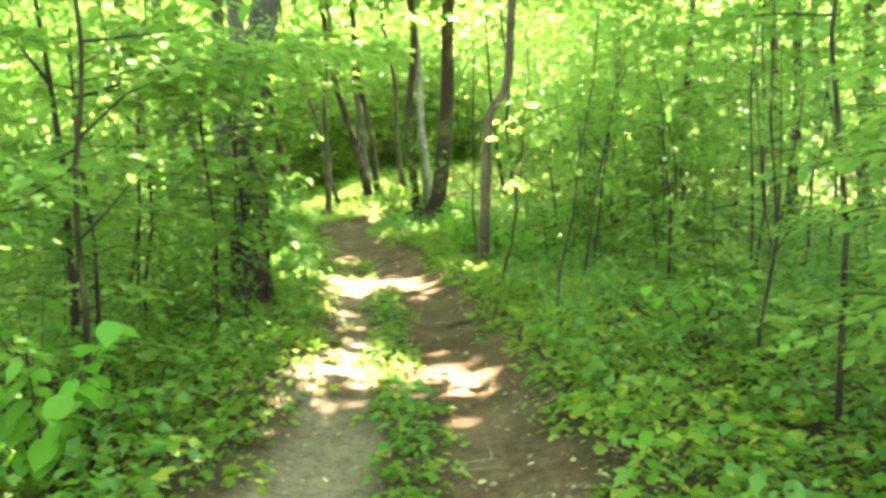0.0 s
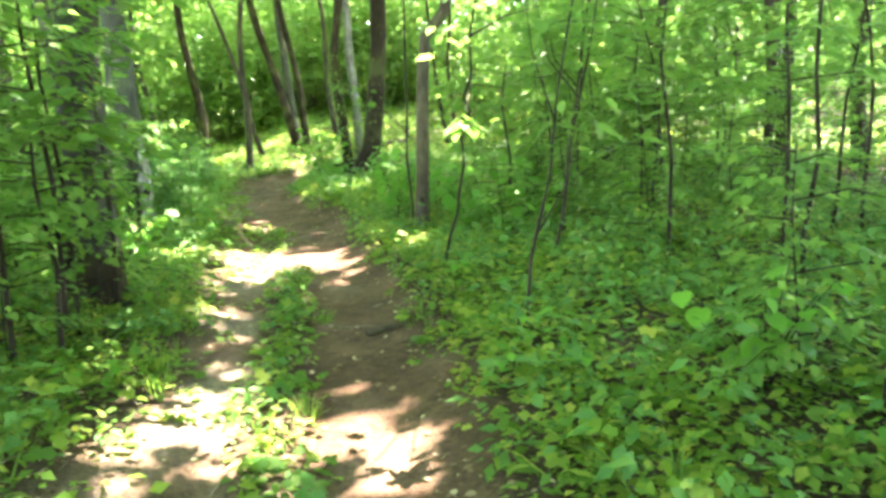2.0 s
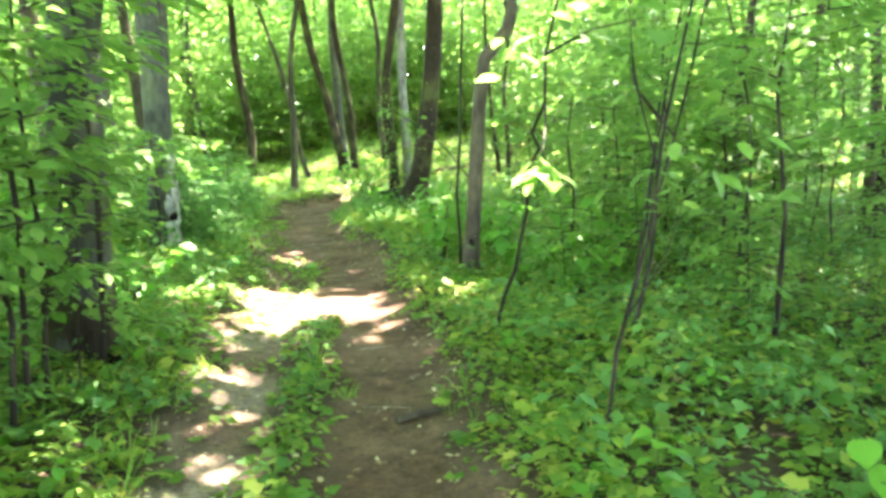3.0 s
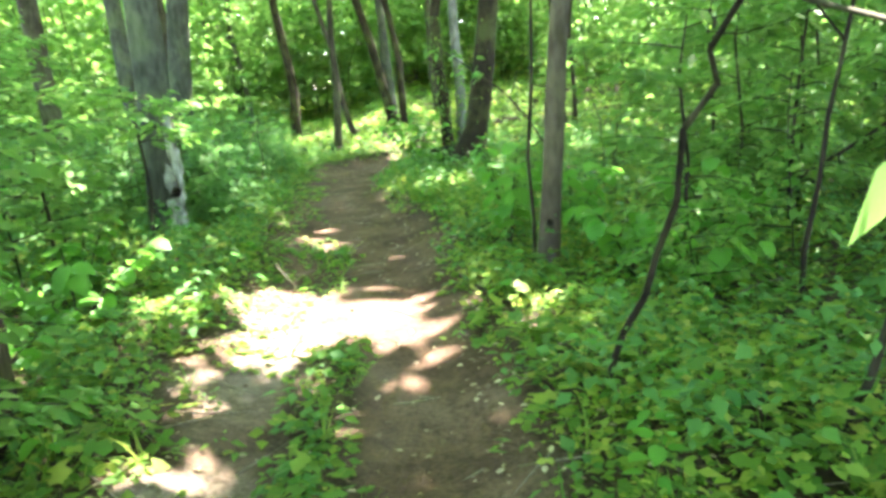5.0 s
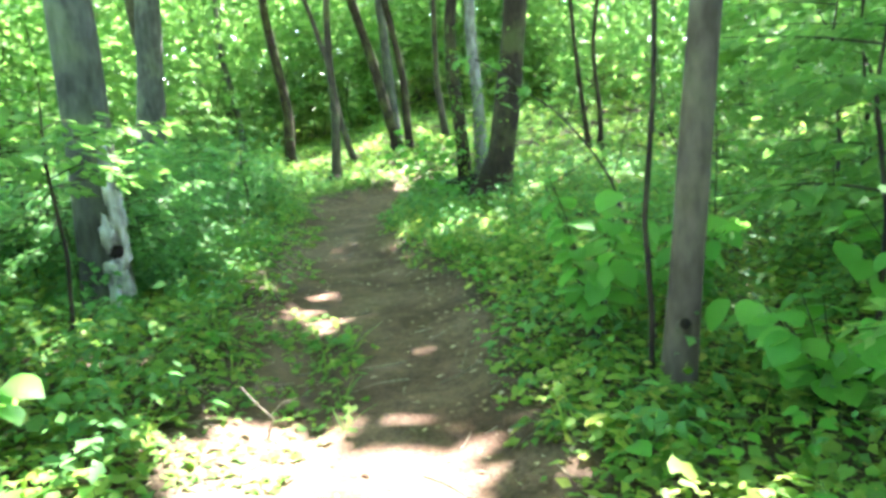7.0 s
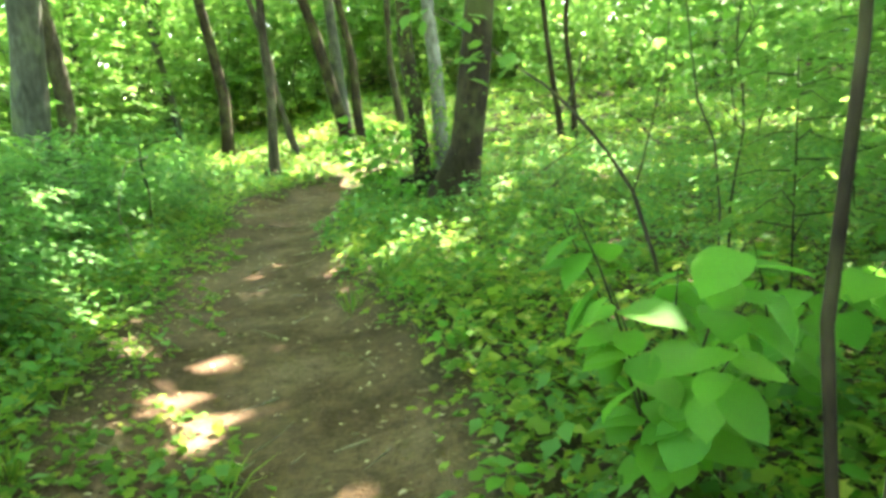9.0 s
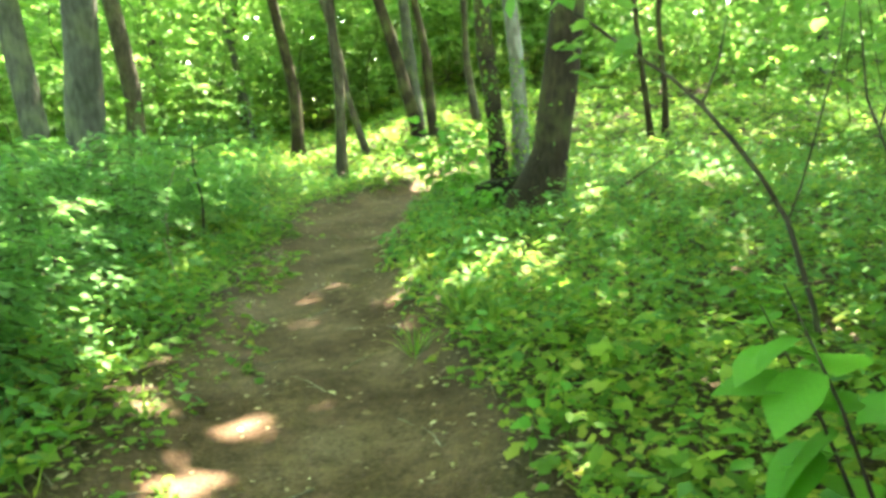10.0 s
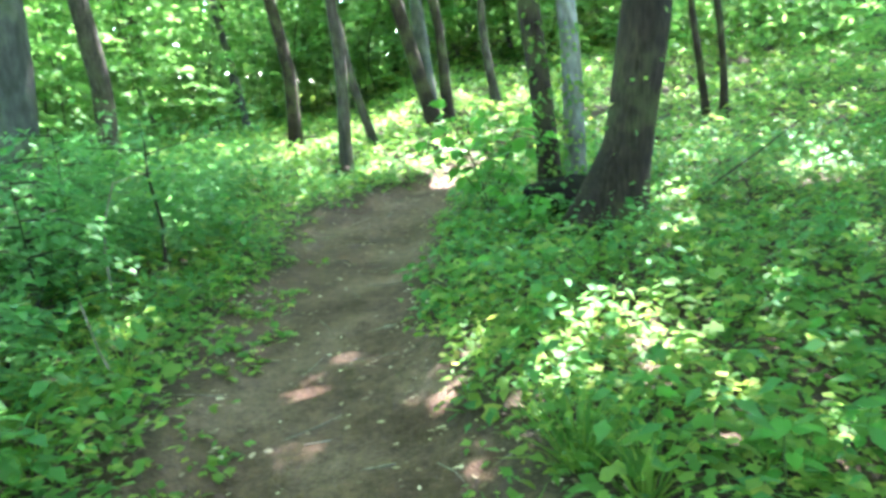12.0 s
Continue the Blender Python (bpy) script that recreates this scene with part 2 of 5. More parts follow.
def ground_material():
    m, n, l, p = material("forest_soil")
    co = n.new("ShaderNodeTexCoord")
    mask = n.new("ShaderNodeAttribute")
    mask.attribute_name = "trodden"
    broad = n.new("ShaderNodeTexNoise")
    broad.inputs["Scale"].default_value, broad.inputs["Detail"].default_value = 1.7, 6
    fine = n.new("ShaderNodeTexNoise")
    fine.inputs["Scale"].default_value, fine.inputs["Detail"].default_value = 38, 10
    grit = n.new("ShaderNodeTexVoronoi")
    grit.inputs["Scale"].default_value = 70
    for t in (broad, fine, grit):
        l.new(co.outputs["Object"], t.inputs["Vector"])
    soil = ramp(n, [(0.3, (0.055, 0.031, 0.020)), (0.5, (0.088, 0.053, 0.035)), (0.7, (0.135, 0.086, 0.060))])
    l.new(broad.outputs[0], soil.inputs[0])
    speck = ramp(n, [(0.34, (0.5, 0.47, 0.44)), (0.5, (1.0, 1.0, 1.0)), (0.68, (1.55, 1.5, 1.45))])
    crumb = n.new("ShaderNodeTexNoise")
    crumb.inputs["Scale"].default_value, crumb.inputs["Detail"].default_value = 11, 6
    l.new(co.outputs["Object"], crumb.inputs["Vector"])
    both = n.new("ShaderNodeMixRGB")
    both.inputs[0].default_value = 0.5
    l.new(fine.outputs[0], both.inputs[1])
    l.new(crumb.outputs[0], both.inputs[2])
    l.new(both.outputs[0], speck.inputs[0])
    mul = n.new("ShaderNodeMixRGB")
    mul.blend_type, mul.inputs[0].default_value = "MULTIPLY", 1
    dry = n.new("ShaderNodeAttribute")
    dry.attribute_name = "dusty"
    pale = n.new("ShaderNodeMixRGB")
    pale.inputs[2].default_value = (0.16, 0.122, 0.092, 1)
    l.new(dry.outputs["Fac"], pale.inputs[0])
    l.new(soil.outputs[0], pale.inputs[1])
    l.new(pale.outputs[0], mul.inputs[1])
    l.new(speck.outputs[0], mul.inputs[2])
    humus = ramp(n, [(0.3, (0.022, 0.016, 0.010)), (0.55, (0.055, 0.040, 0.024)), (0.75, (0.11, 0.08, 0.048))])
    l.new(fine.outputs[0], humus.inputs[0])
    mix = n.new("ShaderNodeMixRGB")
    l.new(mask.outputs["Fac"], mix.inputs[0])
    l.new(humus.outputs[0], mix.inputs[1])
    l.new(mul.outputs[0], mix.inputs[2])
    l.new(mix.outputs[0], p.inputs["Base Color"])
    p.inputs["Roughness"].default_value = 0.95
    p.inputs["Specular IOR Level"].default_value = 0.12
    add = n.new("ShaderNodeMath")
    l.new(fine.outputs[0], add.inputs[0])
    l.new(grit.outputs[0], add.inputs[1])
    b = n.new("ShaderNodeBump")
    b.inputs["Strength"].default_value, b.inputs["Distance"].default_value = 0.6, 0.012
    l.new(add.outputs[0], b.inputs["Height"])
    l.new(b.outputs[0], p.inputs["Normal"])
    return m


SOIL = ground_material()


# ---- mesh tools ----
def mesh_of(name, verts, faces, mat, flat=False):
    """A mesh from arrays: verts (n, 3), faces (k, 3 or 4)."""
    verts, faces = np.asarray(verts, np.float32), np.asarray(faces, np.int32)
    me = bpy.data.meshes.new(name)
    k, c = faces.shape
    me.vertices.add(len(verts))
    me.vertices.foreach_set("co", verts.ravel())
    me.loops.add(k * c)
    me.loops.foreach_set("vertex_index", faces.ravel())
    me.polygons.add(k)
    me.polygons.foreach_set("loop_start", np.arange(0, k * c, c, dtype=np.int32))
    me.polygons.foreach_set("use_smooth", np.full(k, not flat))
    me.update(calc_edges=True)
    me.materials.append(mat)
    return me


def thing(name, x, y, z, label, category, group="", kind=""):
    ob = new(name)
    ob.location = (x, y, z)
    ob.empty_display_size = 0.2
    return tagged(ob, label, category, group, kind)


def part(name, me, parent, label=""):
    ob = new(name, me)
    ob.parent = parent
    return tagged(ob, label)


def tube(points, radii, sides=10, seed=0, rough=0.0, cap=True):
    """A bent, tapered limb round a line of points."""
    pts = [Vector(p) for p in points]
    verts, faces = [], []
    ref = Vector((1, 0.13, 0.07))
    for i, (p, r) in enumerate(zip(pts, radii)):
        d = (pts[min(i + 1, len(pts) - 1)] - pts[max(i - 1, 0)]).normalized()
        u = (ref - d * ref.dot(d)).normalized()
        v = d.cross(u)
        for k in range(sides):
            a = 2 * math.pi * k / sides
            q = r * (1 + rough * (noise.noise((math.cos(a) * 1.5 + seed, math.sin(a) * 1.5, p.z * 0.9 + seed * 3.1))))
            verts.append(p + q * (math.cos(a) * u + math.sin(a) * v))
    for i in range(len(pts) - 1):
        for k in range(sides):
            a, b = i * sides + k, i * sides + (k + 1) % sides
            faces.append((a, b, b + sides, a + sides))
    if cap:
        verts.append(pts[-1])
        top, last = len(verts) - 1, (len(pts) - 1) * sides
        faces += [(last + k, last + (k + 1) % sides, top, top) for k in range(sides)]
    return verts, faces


def join(pieces):
    verts, faces, base = [], [], 0
    for v, f in pieces:
        verts += v
        faces += [tuple(i + base for i in q) for q in f]
        base += len(v)
    return verts, faces


def limb_mesh(name, pieces, mat):
    v, f = join(pieces)
    me = bpy.data.meshes.new(name)
    me.from_pydata([tuple(p) for p in v], [], [tuple(dict.fromkeys(q)) for q in f])
    me.polygons.foreach_set("use_smooth", np.full(len(me.polygons), True))
    me.materials.append(mat)
    return me


# leaf blades of unit length along +y, folded at the midrib: a fine one, an ivy-like lobed one, a coarse one, a grass blade
OVATE = (np.array([(0, 0, 0), (0, 0.5, -0.05), (0, 1, -0.16), (-0.25, 0.22, 0.03), (-0.29, 0.58, 0.0), (0.25, 0.22, 0.03), (0.29, 0.58, 0.0)]),
         np.array([(0, 5, 1), (5, 6, 1), (6, 2, 1), (0, 1, 3), (3, 1, 4), (4, 1, 2)]))
LOBED = (np.array([(0, 0, 0), (0, 0.55, -0.03), (0, 1, -0.14), (-0.42, 0.12, 0.0), (-0.22, 0.4, 0.03), (-0.38, 0.72, -0.04), (0.42, 0.12, 0), (0.22, 0.4, 0.03), (0.38, 0.72, -0.04)]),
         np.array([(0, 6, 7), (0, 7, 1), (7, 8, 1), (8, 2, 1), (0, 4, 3), (0, 1, 4), (4, 1, 5), (5, 1, 2)]))
COARSE = (np.array([(0, 0, 0), (-0.33, 0.5, 0.06), (0, 1, -0.1), (0.33, 0.5, 0.06)]), np.array([(0, 3, 2), (0, 2, 1)]))
SIMPLE = (np.array([(0, 0, 0), (0, 0.5, -0.05), (0, 1, -0.14), (-0.31, 0.42, 0.03), (0.31, 0.42, 0.03)]), np.array([(0, 4, 1), (4, 2, 1), (0, 1, 3), (3, 1, 2)]))
BLADE = (np.array([(-0.02, 0, 0), (0.02, 0, 0), (-0.018, 0.55, 0.0), (0.018, 0.55, 0.0), (0, 1, -0.2)]), np.array([(0, 1, 3), (0, 3, 2), (2, 3, 4)]))


def leaves(blade, pos, heading, pitch, roll, size):
    """Many blades at once: heading about z, pitch of the midrib above level, roll about it. Returns verts and faces."""
    v, f = blade
    n = len(pos)
    ch, sh, cp, sp, cr, sr = np.cos(heading), np.sin(heading), np.cos(pitch), np.sin(pitch), np.cos(roll), np.sin(roll)
    fwd = np.stack([-sh * cp, ch * cp, sp], 1)
    side0 = np.stack([ch, sh, np.zeros(n)], 1)
    up0 = np.cross(side0, fwd)
    side = side0 * cr[:, None] + up0 * sr[:, None]
    up = np.cross(side, fwd)
    s = np.asarray(size)[:, None, None]
    out = pos[:, None, :] + s * (v[None, :, 0, None] * side[:, None, :] + v[None, :, 1, None] * fwd[:, None, :] + v[None, :, 2, None] * up[:, None, :])
    faces = f[None] + (np.arange(n) * len(v))[:, None, None]
    return out.reshape(-1, 3), faces.reshape(-1, f.shape[1])


# ---- the ground ----
def make_ground():
    far = np.array([9.5, 11, 13, 16, 20, 26, 34, 46, 65, 95, 150, 260, 450])
    xs = np.concatenate([-far[::-1], np.arange(-8.4, 8.41, 0.12), far])
    ys = np.concatenate([-far[::-1] - 4, np.arange(-8, 30.01, 0.12), far + 22.5])
    gx, gy = np.meshgrid(xs, ys)
    v = np.stack([gx.ravel(), gy.ravel(), height(gx.ravel(), gy.ravel())], 1)
    nx = len(xs)
    i = (np.arange(len(ys) - 1)[:, None] * nx + np.arange(nx - 1)[None]).ravel()
    me = mesh_of("ground", v, np.stack([i, i + 1, i + nx + 1, i + nx], 1), SOIL)
    a = me.attributes.new("trodden", "FLOAT", "POINT")
    a.data.foreach_set("value", trodden(v[:, 0], v[:, 1]).astype(np.float32))
    a = me.attributes.new("dusty", "FLOAT", "POINT")
    a.data.foreach_set("value", dusty(v[:, 0], v[:, 1]).astype(np.float32))
    tagged(new("ground", me), "brown woodland soil with a trodden earth path", "ground", kind="structure")


make_ground()


# ---- the big trees ----
TREES = []          # place of each tree, for the crowns


def bent_line(x, y, lean, h, bend=0.0, seed=0, steps=12, sweep=(0, 0), kink=(99, 0)):
    """A trunk's middle line: it starts below the soil, leans, and wavers a little."""
    pts = []
    for i in range(steps + 1):
        z = -0.25 + (h + 0.25) * (i / steps) ** 1.3
        w = bend * (noise.noise((seed, z * 0.35, 0.3))), bend * (noise.noise((seed + 9.1, z * 0.35, 4.3)))
        ease = min(z, 6) + 0.25 * max(z - 6, 0)
        s = 1 - math.exp(-max(z, 0) / 0.9)
        pts.append((lean[0] * ease + w[0] * min(1, max(z, 0) / 2) + sweep[0] * s + kink[1] * float(smooth(kink[0], kink[0] + 0.45, z)), lean[1] * ease + w[1] * min(1, max(z, 0) / 2) + sweep[1] * s, z))
    return pts


def big_tree(x, y, d, lean, mat, label, h=15.0, flare=1.35, bend=0.25, sweep=(0, 0), kink=(99, 0), limbs=5, sides=14, name="tree", group="woodland trees"):
    seed = len(TREES) * 1.7 + 0.3
    t = thing(name, x, y, ground_z(x, y), label, "tree", group)
    line = bent_line(0, 0, lean, h, bend, seed, 40 if sides > 10 else 12, sweep, kink)
    rad = [d / 2 * (1 - 0.75 * max(p[2], 0) / h) * (1 + (flare - 1) * math.exp(-max(p[2], -0.1) / 0.28)) for p in line]
    part("trunk", limb_mesh("trunk", [tube(line, rad, sides, seed, 0.16)], mat), t)
    r = random.Random(int(seed * 10))
    for k in range(limbs):
        i = int(len(line) * (0.66 + 0.3 * k / max(limbs, 1)))
        i = min(i, len(line) - 2)
        a, L = r.uniform(0, 6.28), r.uniform(1.8, 3.6)
        b = Vector(line[i])
        q = [b + Vector((math.cos(a) * L * s, math.sin(a) * L * s, L * 0.55 * s ** 0.8)) for s in (0, 0.3, 0.65, 1)]
        part("limb", limb_mesh("limb", [tube(q, [rad[i] * 0.5, rad[i] * 0.35, rad[i] * 0.22, 0.012], 6, seed)], mat), t)
    TREES.append((x + line[-1][0] * 0.7, y + line[-1][1] * 0.7, t))
    return t, line, rad


BARK_EVEN = bark_material("smooth_brown_bark", (0.048, 0.036, 0.025), (0.100, 0.080, 0.058), moss=0.15, long=2.5, relief=0.25)
GREY, BROWN, DARKB, PALE = BARK_GREY, BARK_BROWN, BARK_DARK, BARK_PALE
big_tree(-5.88, 20.1, 0.47, (0.055, 0.02), GREY, "stout smooth grey beech trunk behind the undergrowth", sides=18)
big_tree(-8.5, 26.66, 0.42, (-0.06, 0.0), BROWN, "tall dark grey-brown trunk on the wooded slope")
big_tree(-13.2, 38.3, 0.38, (-0.06, 0.0), BROWN, "distant straight brown trunk in the woods")
big_tree(-6.46, 31.6, 0.36, (-0.05, 0.0), DARKB, "slim dark trunk leaning over leaf litter", h=13)
tE = big_tree(-3.72, 24.96, 0.21, (0.055, 0.0), BROWN, "slender brown tree at the path's edge, foot dark", h=11)
big_tree(-3.62, 27.2, 0.17, (-0.24, 0.0), BROWN, "thin leaning brown tree behind a slender one", h=10)
big_tree(-2.66, 28.93, 0.31, (-0.235, 0.0), DARKB, "dark trunk leaning away from a cluster of three")
big_tree(-2.82, 29.6, 0.33, (-0.035, 0.0), GREY, "upright grey trunk in a cluster of three")
big_tree(-2.36, 28.95, 0.23, (-0.08, 0.0), DARKB, "thin dark trunk in a cluster of three")
big_tree(-1.5, 31.5, 0.22, (-0.06, 0.0), BROWN, "upright brown trunk on the green slope", h=12)
tJ = big_tree(-0.69, 21.42, 0.25, (0.01, 0.0), DARKB, "dark ivy-hung trunk beside a pale one")
tK = big_tree(-0.40, 21.62, 0.23, (-0.01, 0.0), PALE, "pale grey trunk beside a dark ivy-hung one")
tL = big_tree(-0.26, 19.95, 0.43, (0.08, -0.02), DARKB, "large dark trunk with a swept foot by the path", sweep=(0.26, 0), flare=1.9, sides=20, bend=0.06)
big_tree(2.3, 27.2, 0.14, (-0.1, 0.0), DARKB, "thin dark twin stem on the slope", h=9)
big_tree(2.55, 27.1, 0.14, (-0.02, 0.0), DARKB, "thin dark upright stem on the slope", h=9)
tN = big_tree(-3.44, 13.78, 0.37, (0.0, 0.0), GREY, "grey trunk with a pale torn scar at its foot", sides=18, flare=1.15, bend=0.12)
tP = big_tree(0.6, 11.5, 0.165, (0.08, -0.01), BARK_EVEN, "brown-grey trunk with a small knot hole, its shade put in as a near-black lump", sides=18, flare=1.25, bend=0.05, h=12, kink=(2.25, 0.26))
tS = big_tree(-2.23, 8.59, 0.38, (0.10, 0.02), GREY, "thick grey trunk, dark at its foot, beside the path", sides=18, flare=1.35)
big_tree(-7.1, 21.4, 0.40, (-0.09, 0.0), GREY, "grey trunk leaning away beside a stout beech", sides=14)
big_tree(-6.4, 17.0, 0.34, (-0.04, 0.0), BROWN, "dark trunk half hidden in leafy undergrowth", sides=14)
big_tree(-9.6, 37.0, 0.26, (-0.09, 0.0), GREY, "slim pale grey trunk in the far woods", h=13)
big_tree(4.33, 44.0, 0.24, (-0.03, 0.0), PALE, "slim pale trunk in the far bright woods", h=13)
big_tree(5.9, 13.3, 0.16, (0.0, 0.0), BROWN, "slim brown tree among saplings", h=10)
big_tree(6.5, 14.0, 0.2, (0.02, 0.0), BROWN, "slim brown tree beside a like one", h=10)
big_tree(8.2, 14.6, 0.26, (0.0, 0.0), BROWN, "brown trunk standing in bright undergrowth", h=13)
big_tree(4.6, 14.2, 0.13, (0.03, 0.0), BROWN, "brown trunk among green saplings", h=12)

pick = random.Random(4)
spots = []
while len(spots) < 105:
    x, y = pick.uniform(-42, 42), pick.uniform(-30, 68)
    near_path = abs(float(path_side(x, y))) < 4.5
    in_view = -14 < x < 14 and -4 < y < 24
    if near_path or in_view or math.hypot(x + 2, y - 29) < 4 or any(math.hypot(x - a, y - b) < 2.6 for a, b in spots):
        continue
    spots.append((x, y))
for x, y in spots:
    big_tree(x, y, pick.uniform(0.16, 0.46), (pick.uniform(-0.06, 0.06), pick.uniform(-0.05, 0.05)), pick.choice([BROWN, BROWN, DARKB, GREY]),
             "tall trunk farther off in the woods", limbs=2, sides=8, h=pick.uniform(11, 16))


def make_crowns():
    """One roof of leaves over the woods, shared out to the nearest tree; it has gaps where the sun falls in."""
    xs, ys, zs = [], [], []
    for layer, (cell, x0, x1, y0, y1) in enumerate([(0.285, -9, 9, -4, 24)] * 4 + [(0.36, -9, 9, 24, 37)] * 3 + [(0.41, -32, 32, -24, 66)] * 6 + [(0.27, -4.5, 2.5, 1, 25)] * 3 + [(0.8, -46, 46, 60, 92)] * 2 + [(0.32, 0.6, 6.5, 1.5, 10.5)] * 3 + [(0.42, 0.3, 9, 11, 32)] * 2 + [(0.5, -30, -8, 6, 48)] * 2):
        gx, gy = np.meshgrid(np.arange(x0, x1, cell), np.arange(y0, y1, cell))
        gx, gy = gx.ravel() + rng.uniform(0, cell, gx.size), gy.ravel() + rng.uniform(0, cell, gy.size)
        if 12 < layer < 16:
            outer = np.abs(path_side(gx, gy)) < 2.0
            gx, gy = gx[outer], gy[outer]
        elif 6 < layer < 13:
            outer = (np.abs(gx) > 8.7) | (gy < -3.7) | (gy > 36.7)
            if layer > 9:
                outer = gy > 36.7
            gx, gy = gx[outer], gy[outer]
        z = rng.uniform(6.8, 15, len(gx))
        xs.append(gx + SUN.x / SUN.z * z)
        ys.append(gy + SUN.y / SUN.z * z)
        zs.append(z)
    x, y, z = np.concatenate(xs), np.concatenate(ys), np.concatenate(zs)
    gx, gy = x - SUN.x / SUN.z * z, y - SUN.y / SUN.z * z
    clump = value_noise(gx * 1.7, gy * 1.7, 21) * 0.6 + value_noise(gx * 0.5, gy * 0.5, 22) * 0.4
    over_path = (np.abs(path_side(gx, gy)) < 1.7) | ((gx > 0.6) & (gx < 3.5) & (gy > 1.5) & (gy < 5.5))
    keep = (clump < rng.uniform(0.62, 0.98, len(x))) | (over_path & (rng.uniform(0, 1, len(x)) < 0.985))
    keep &= ~((gx > 8.7) & (rng.uniform(0, 1, len(x)) < 0.5))
    keep &= ~((gy > 30) & (gy < 52) & (np.abs(gx + 2) < 10) & (rng.uniform(0, 1, len(x)) < 0.35))
    ragged = 0.45 + 0.7 * value_noise(gx * 3.2, gy * 3.2, 31) + 0.5 * value_noise(gx * 8, gy * 8, 32)
    for a, b, rx, ry in OPENINGS:
        keep &= ((gx - a) / (rx + 0.1)) ** 2 + ((gy - b) / (ry + 0.1)) ** 2 > ragged ** 2
    p = np.stack([x, y, z + height(x, y)], 1)[keep]
    tx = np.array([t[0] for t in TREES])
    ty = np.array([t[1] for t in TREES])
    owner = np.argmin((p[:, None, 0] - tx) ** 2 + (p[:, None, 1] - ty) ** 2, 1)
    for k, (_, _, t) in enumerate(TREES):
        q = p[owner == k] - np.array(t.location)
        m = len(q)
        if m < 5:
            continue
        v, f = leaves(COARSE, q, rng.uniform(0, 6.28, m), rng.normal(-0.2, 0.45, m), rng.normal(0, 0.5, m), rng.uniform(0.38, 0.58, m))
        tagged(part("crown", mesh_of("crown", v, f, GREEN_CROWN), t, "leafy green crown with gaps"), kind="stuff")


make_crowns()


# ---- saplings: a thin stem with level sprays of leaves ----
def sapling_meshes(seed, h, n_branch, leaf, low=0.35, blade=OVATE, reach=1.0, per=30, droop=0.18):
    r = np.random.default_rng(seed)
    line = [(0.10 * h * (noise.noise((seed, z * 0.5, 1.0))) * min(1, z), 0.10 * h * noise.noise((seed + 5, z * 0.5, 2.0)) * min(1, z), z) for z in np.linspace(-0.1, h, 12)]
    rad = [0.004 + 0.0026 * h * (1 - i / 11.5) for i in range(12)]
    stem = [tube(line, rad, 7, seed, 0.1)]
    twigs, pos, head = [], [], []
    for b in range(n_branch):
        s = low + (1 - low) * (b + r.uniform(0, 0.8)) / n_branch
        z = s * h
        base = np.array([np.interp(z, [q[2] for q in line], [q[k] for q in line]) for k in range(3)])
        a = b * 2.4 + r.uniform(-0.5, 0.5)
        L = reach * (0.35 + 0.28 * h * (1.15 - s)) * r.uniform(0.75, 1.2)
        rise = r.uniform(0.1, 0.5)
        def at(u):
            return base + np.array([math.cos(a) * L * u, math.sin(a) * L * u, L * (rise * u - (rise + droop) * u * u * 0.8)])
        twigs.append(tube([tuple(at(u)) for u in (0, 0.45, 1)], [0.0075, 0.005, 0.002], 3, seed, cap=False))
        m = max(6, int(per * L))
        for j in range(m):
            u = 0.18 + 0.82 * (j + r.uniform(0, 1)) / m
            side = 1 if j % 2 else -1
            off = r.uniform(0.02, 0.32) * L * (1.1 - u) * side
            c = at(u) + np.array([-math.sin(a) * off, math.cos(a) * off, r.normal(0, 0.03) - abs(off) * 0.12])
            pos.append(c)
            head.append(a - math.pi / 2 + side * r.uniform(0.3, 1.1))
    pos, head = np.array(pos), np.array(head)
    m = len(pos)
    v, f = leaves(blade, pos, head, r.normal(-0.18, 0.25, m), r.normal(0, 0.28, m), leaf * r.uniform(0.6, 1.25, m))
    return limb_mesh("stem", stem, TWIG), limb_mesh("branchwork", twigs, TWIG), v, f


def make_sapling(seed, h, n_branch, leaf, label, mat=GREEN_SAPLING, **kw):
    t = thing("sapling", 0, 0, 0, label, "sapling", "saplings of the undergrowth")
    stem, twigs, v, f = sapling_meshes(seed, h, n_branch, leaf, **kw)
    part("stem", stem, t, "thin dark stem")
    tagged(part("branchwork", twigs, t), kind="stuff")
    tagged(part("foliage", mesh_of("foliage", v, f, mat), t), kind="stuff")
    return t


def near_opening(x, y, room):
    for a, b, rx, ry in OPENINGS:
        for z in (0.5, 1.5, 2.5, 3.5, 4.5):
            if math.hypot(x - (a + SUN.x / SUN.z * z), y - (b + SUN.y / SUN.z * z)) < room + 0.5 * max(rx, ry):
                return True
    return False


SIGHT = [((-0.1, 6.5), (-3.44, 13.78)), ((-0.3, 10.0), (-3.44, 13.78)), ((0.15, 4.0), (0.6, 11.3)), ((-0.2, 8.0), (0.6, 11.3)), ((-0.5, 12.0), (-5.72, 20.19)), ((-0.9, 13.0), (-8.5, 26.66)), ((-0.2, 8.0), (-5.72, 20.19)),
         ((0.2, 4.0), (-0.3, 20.5)), ((-0.9, 13.0), (-6.46, 31.6)), ((-0.9, 13.0), (-3.72, 24.96)), ((-0.9, 13.0), (-2.6, 29.0)), ((-0.2, 8.0), (-3.72, 24.96)), ((-0.2, 8.0), (-2.6, 29.0))]


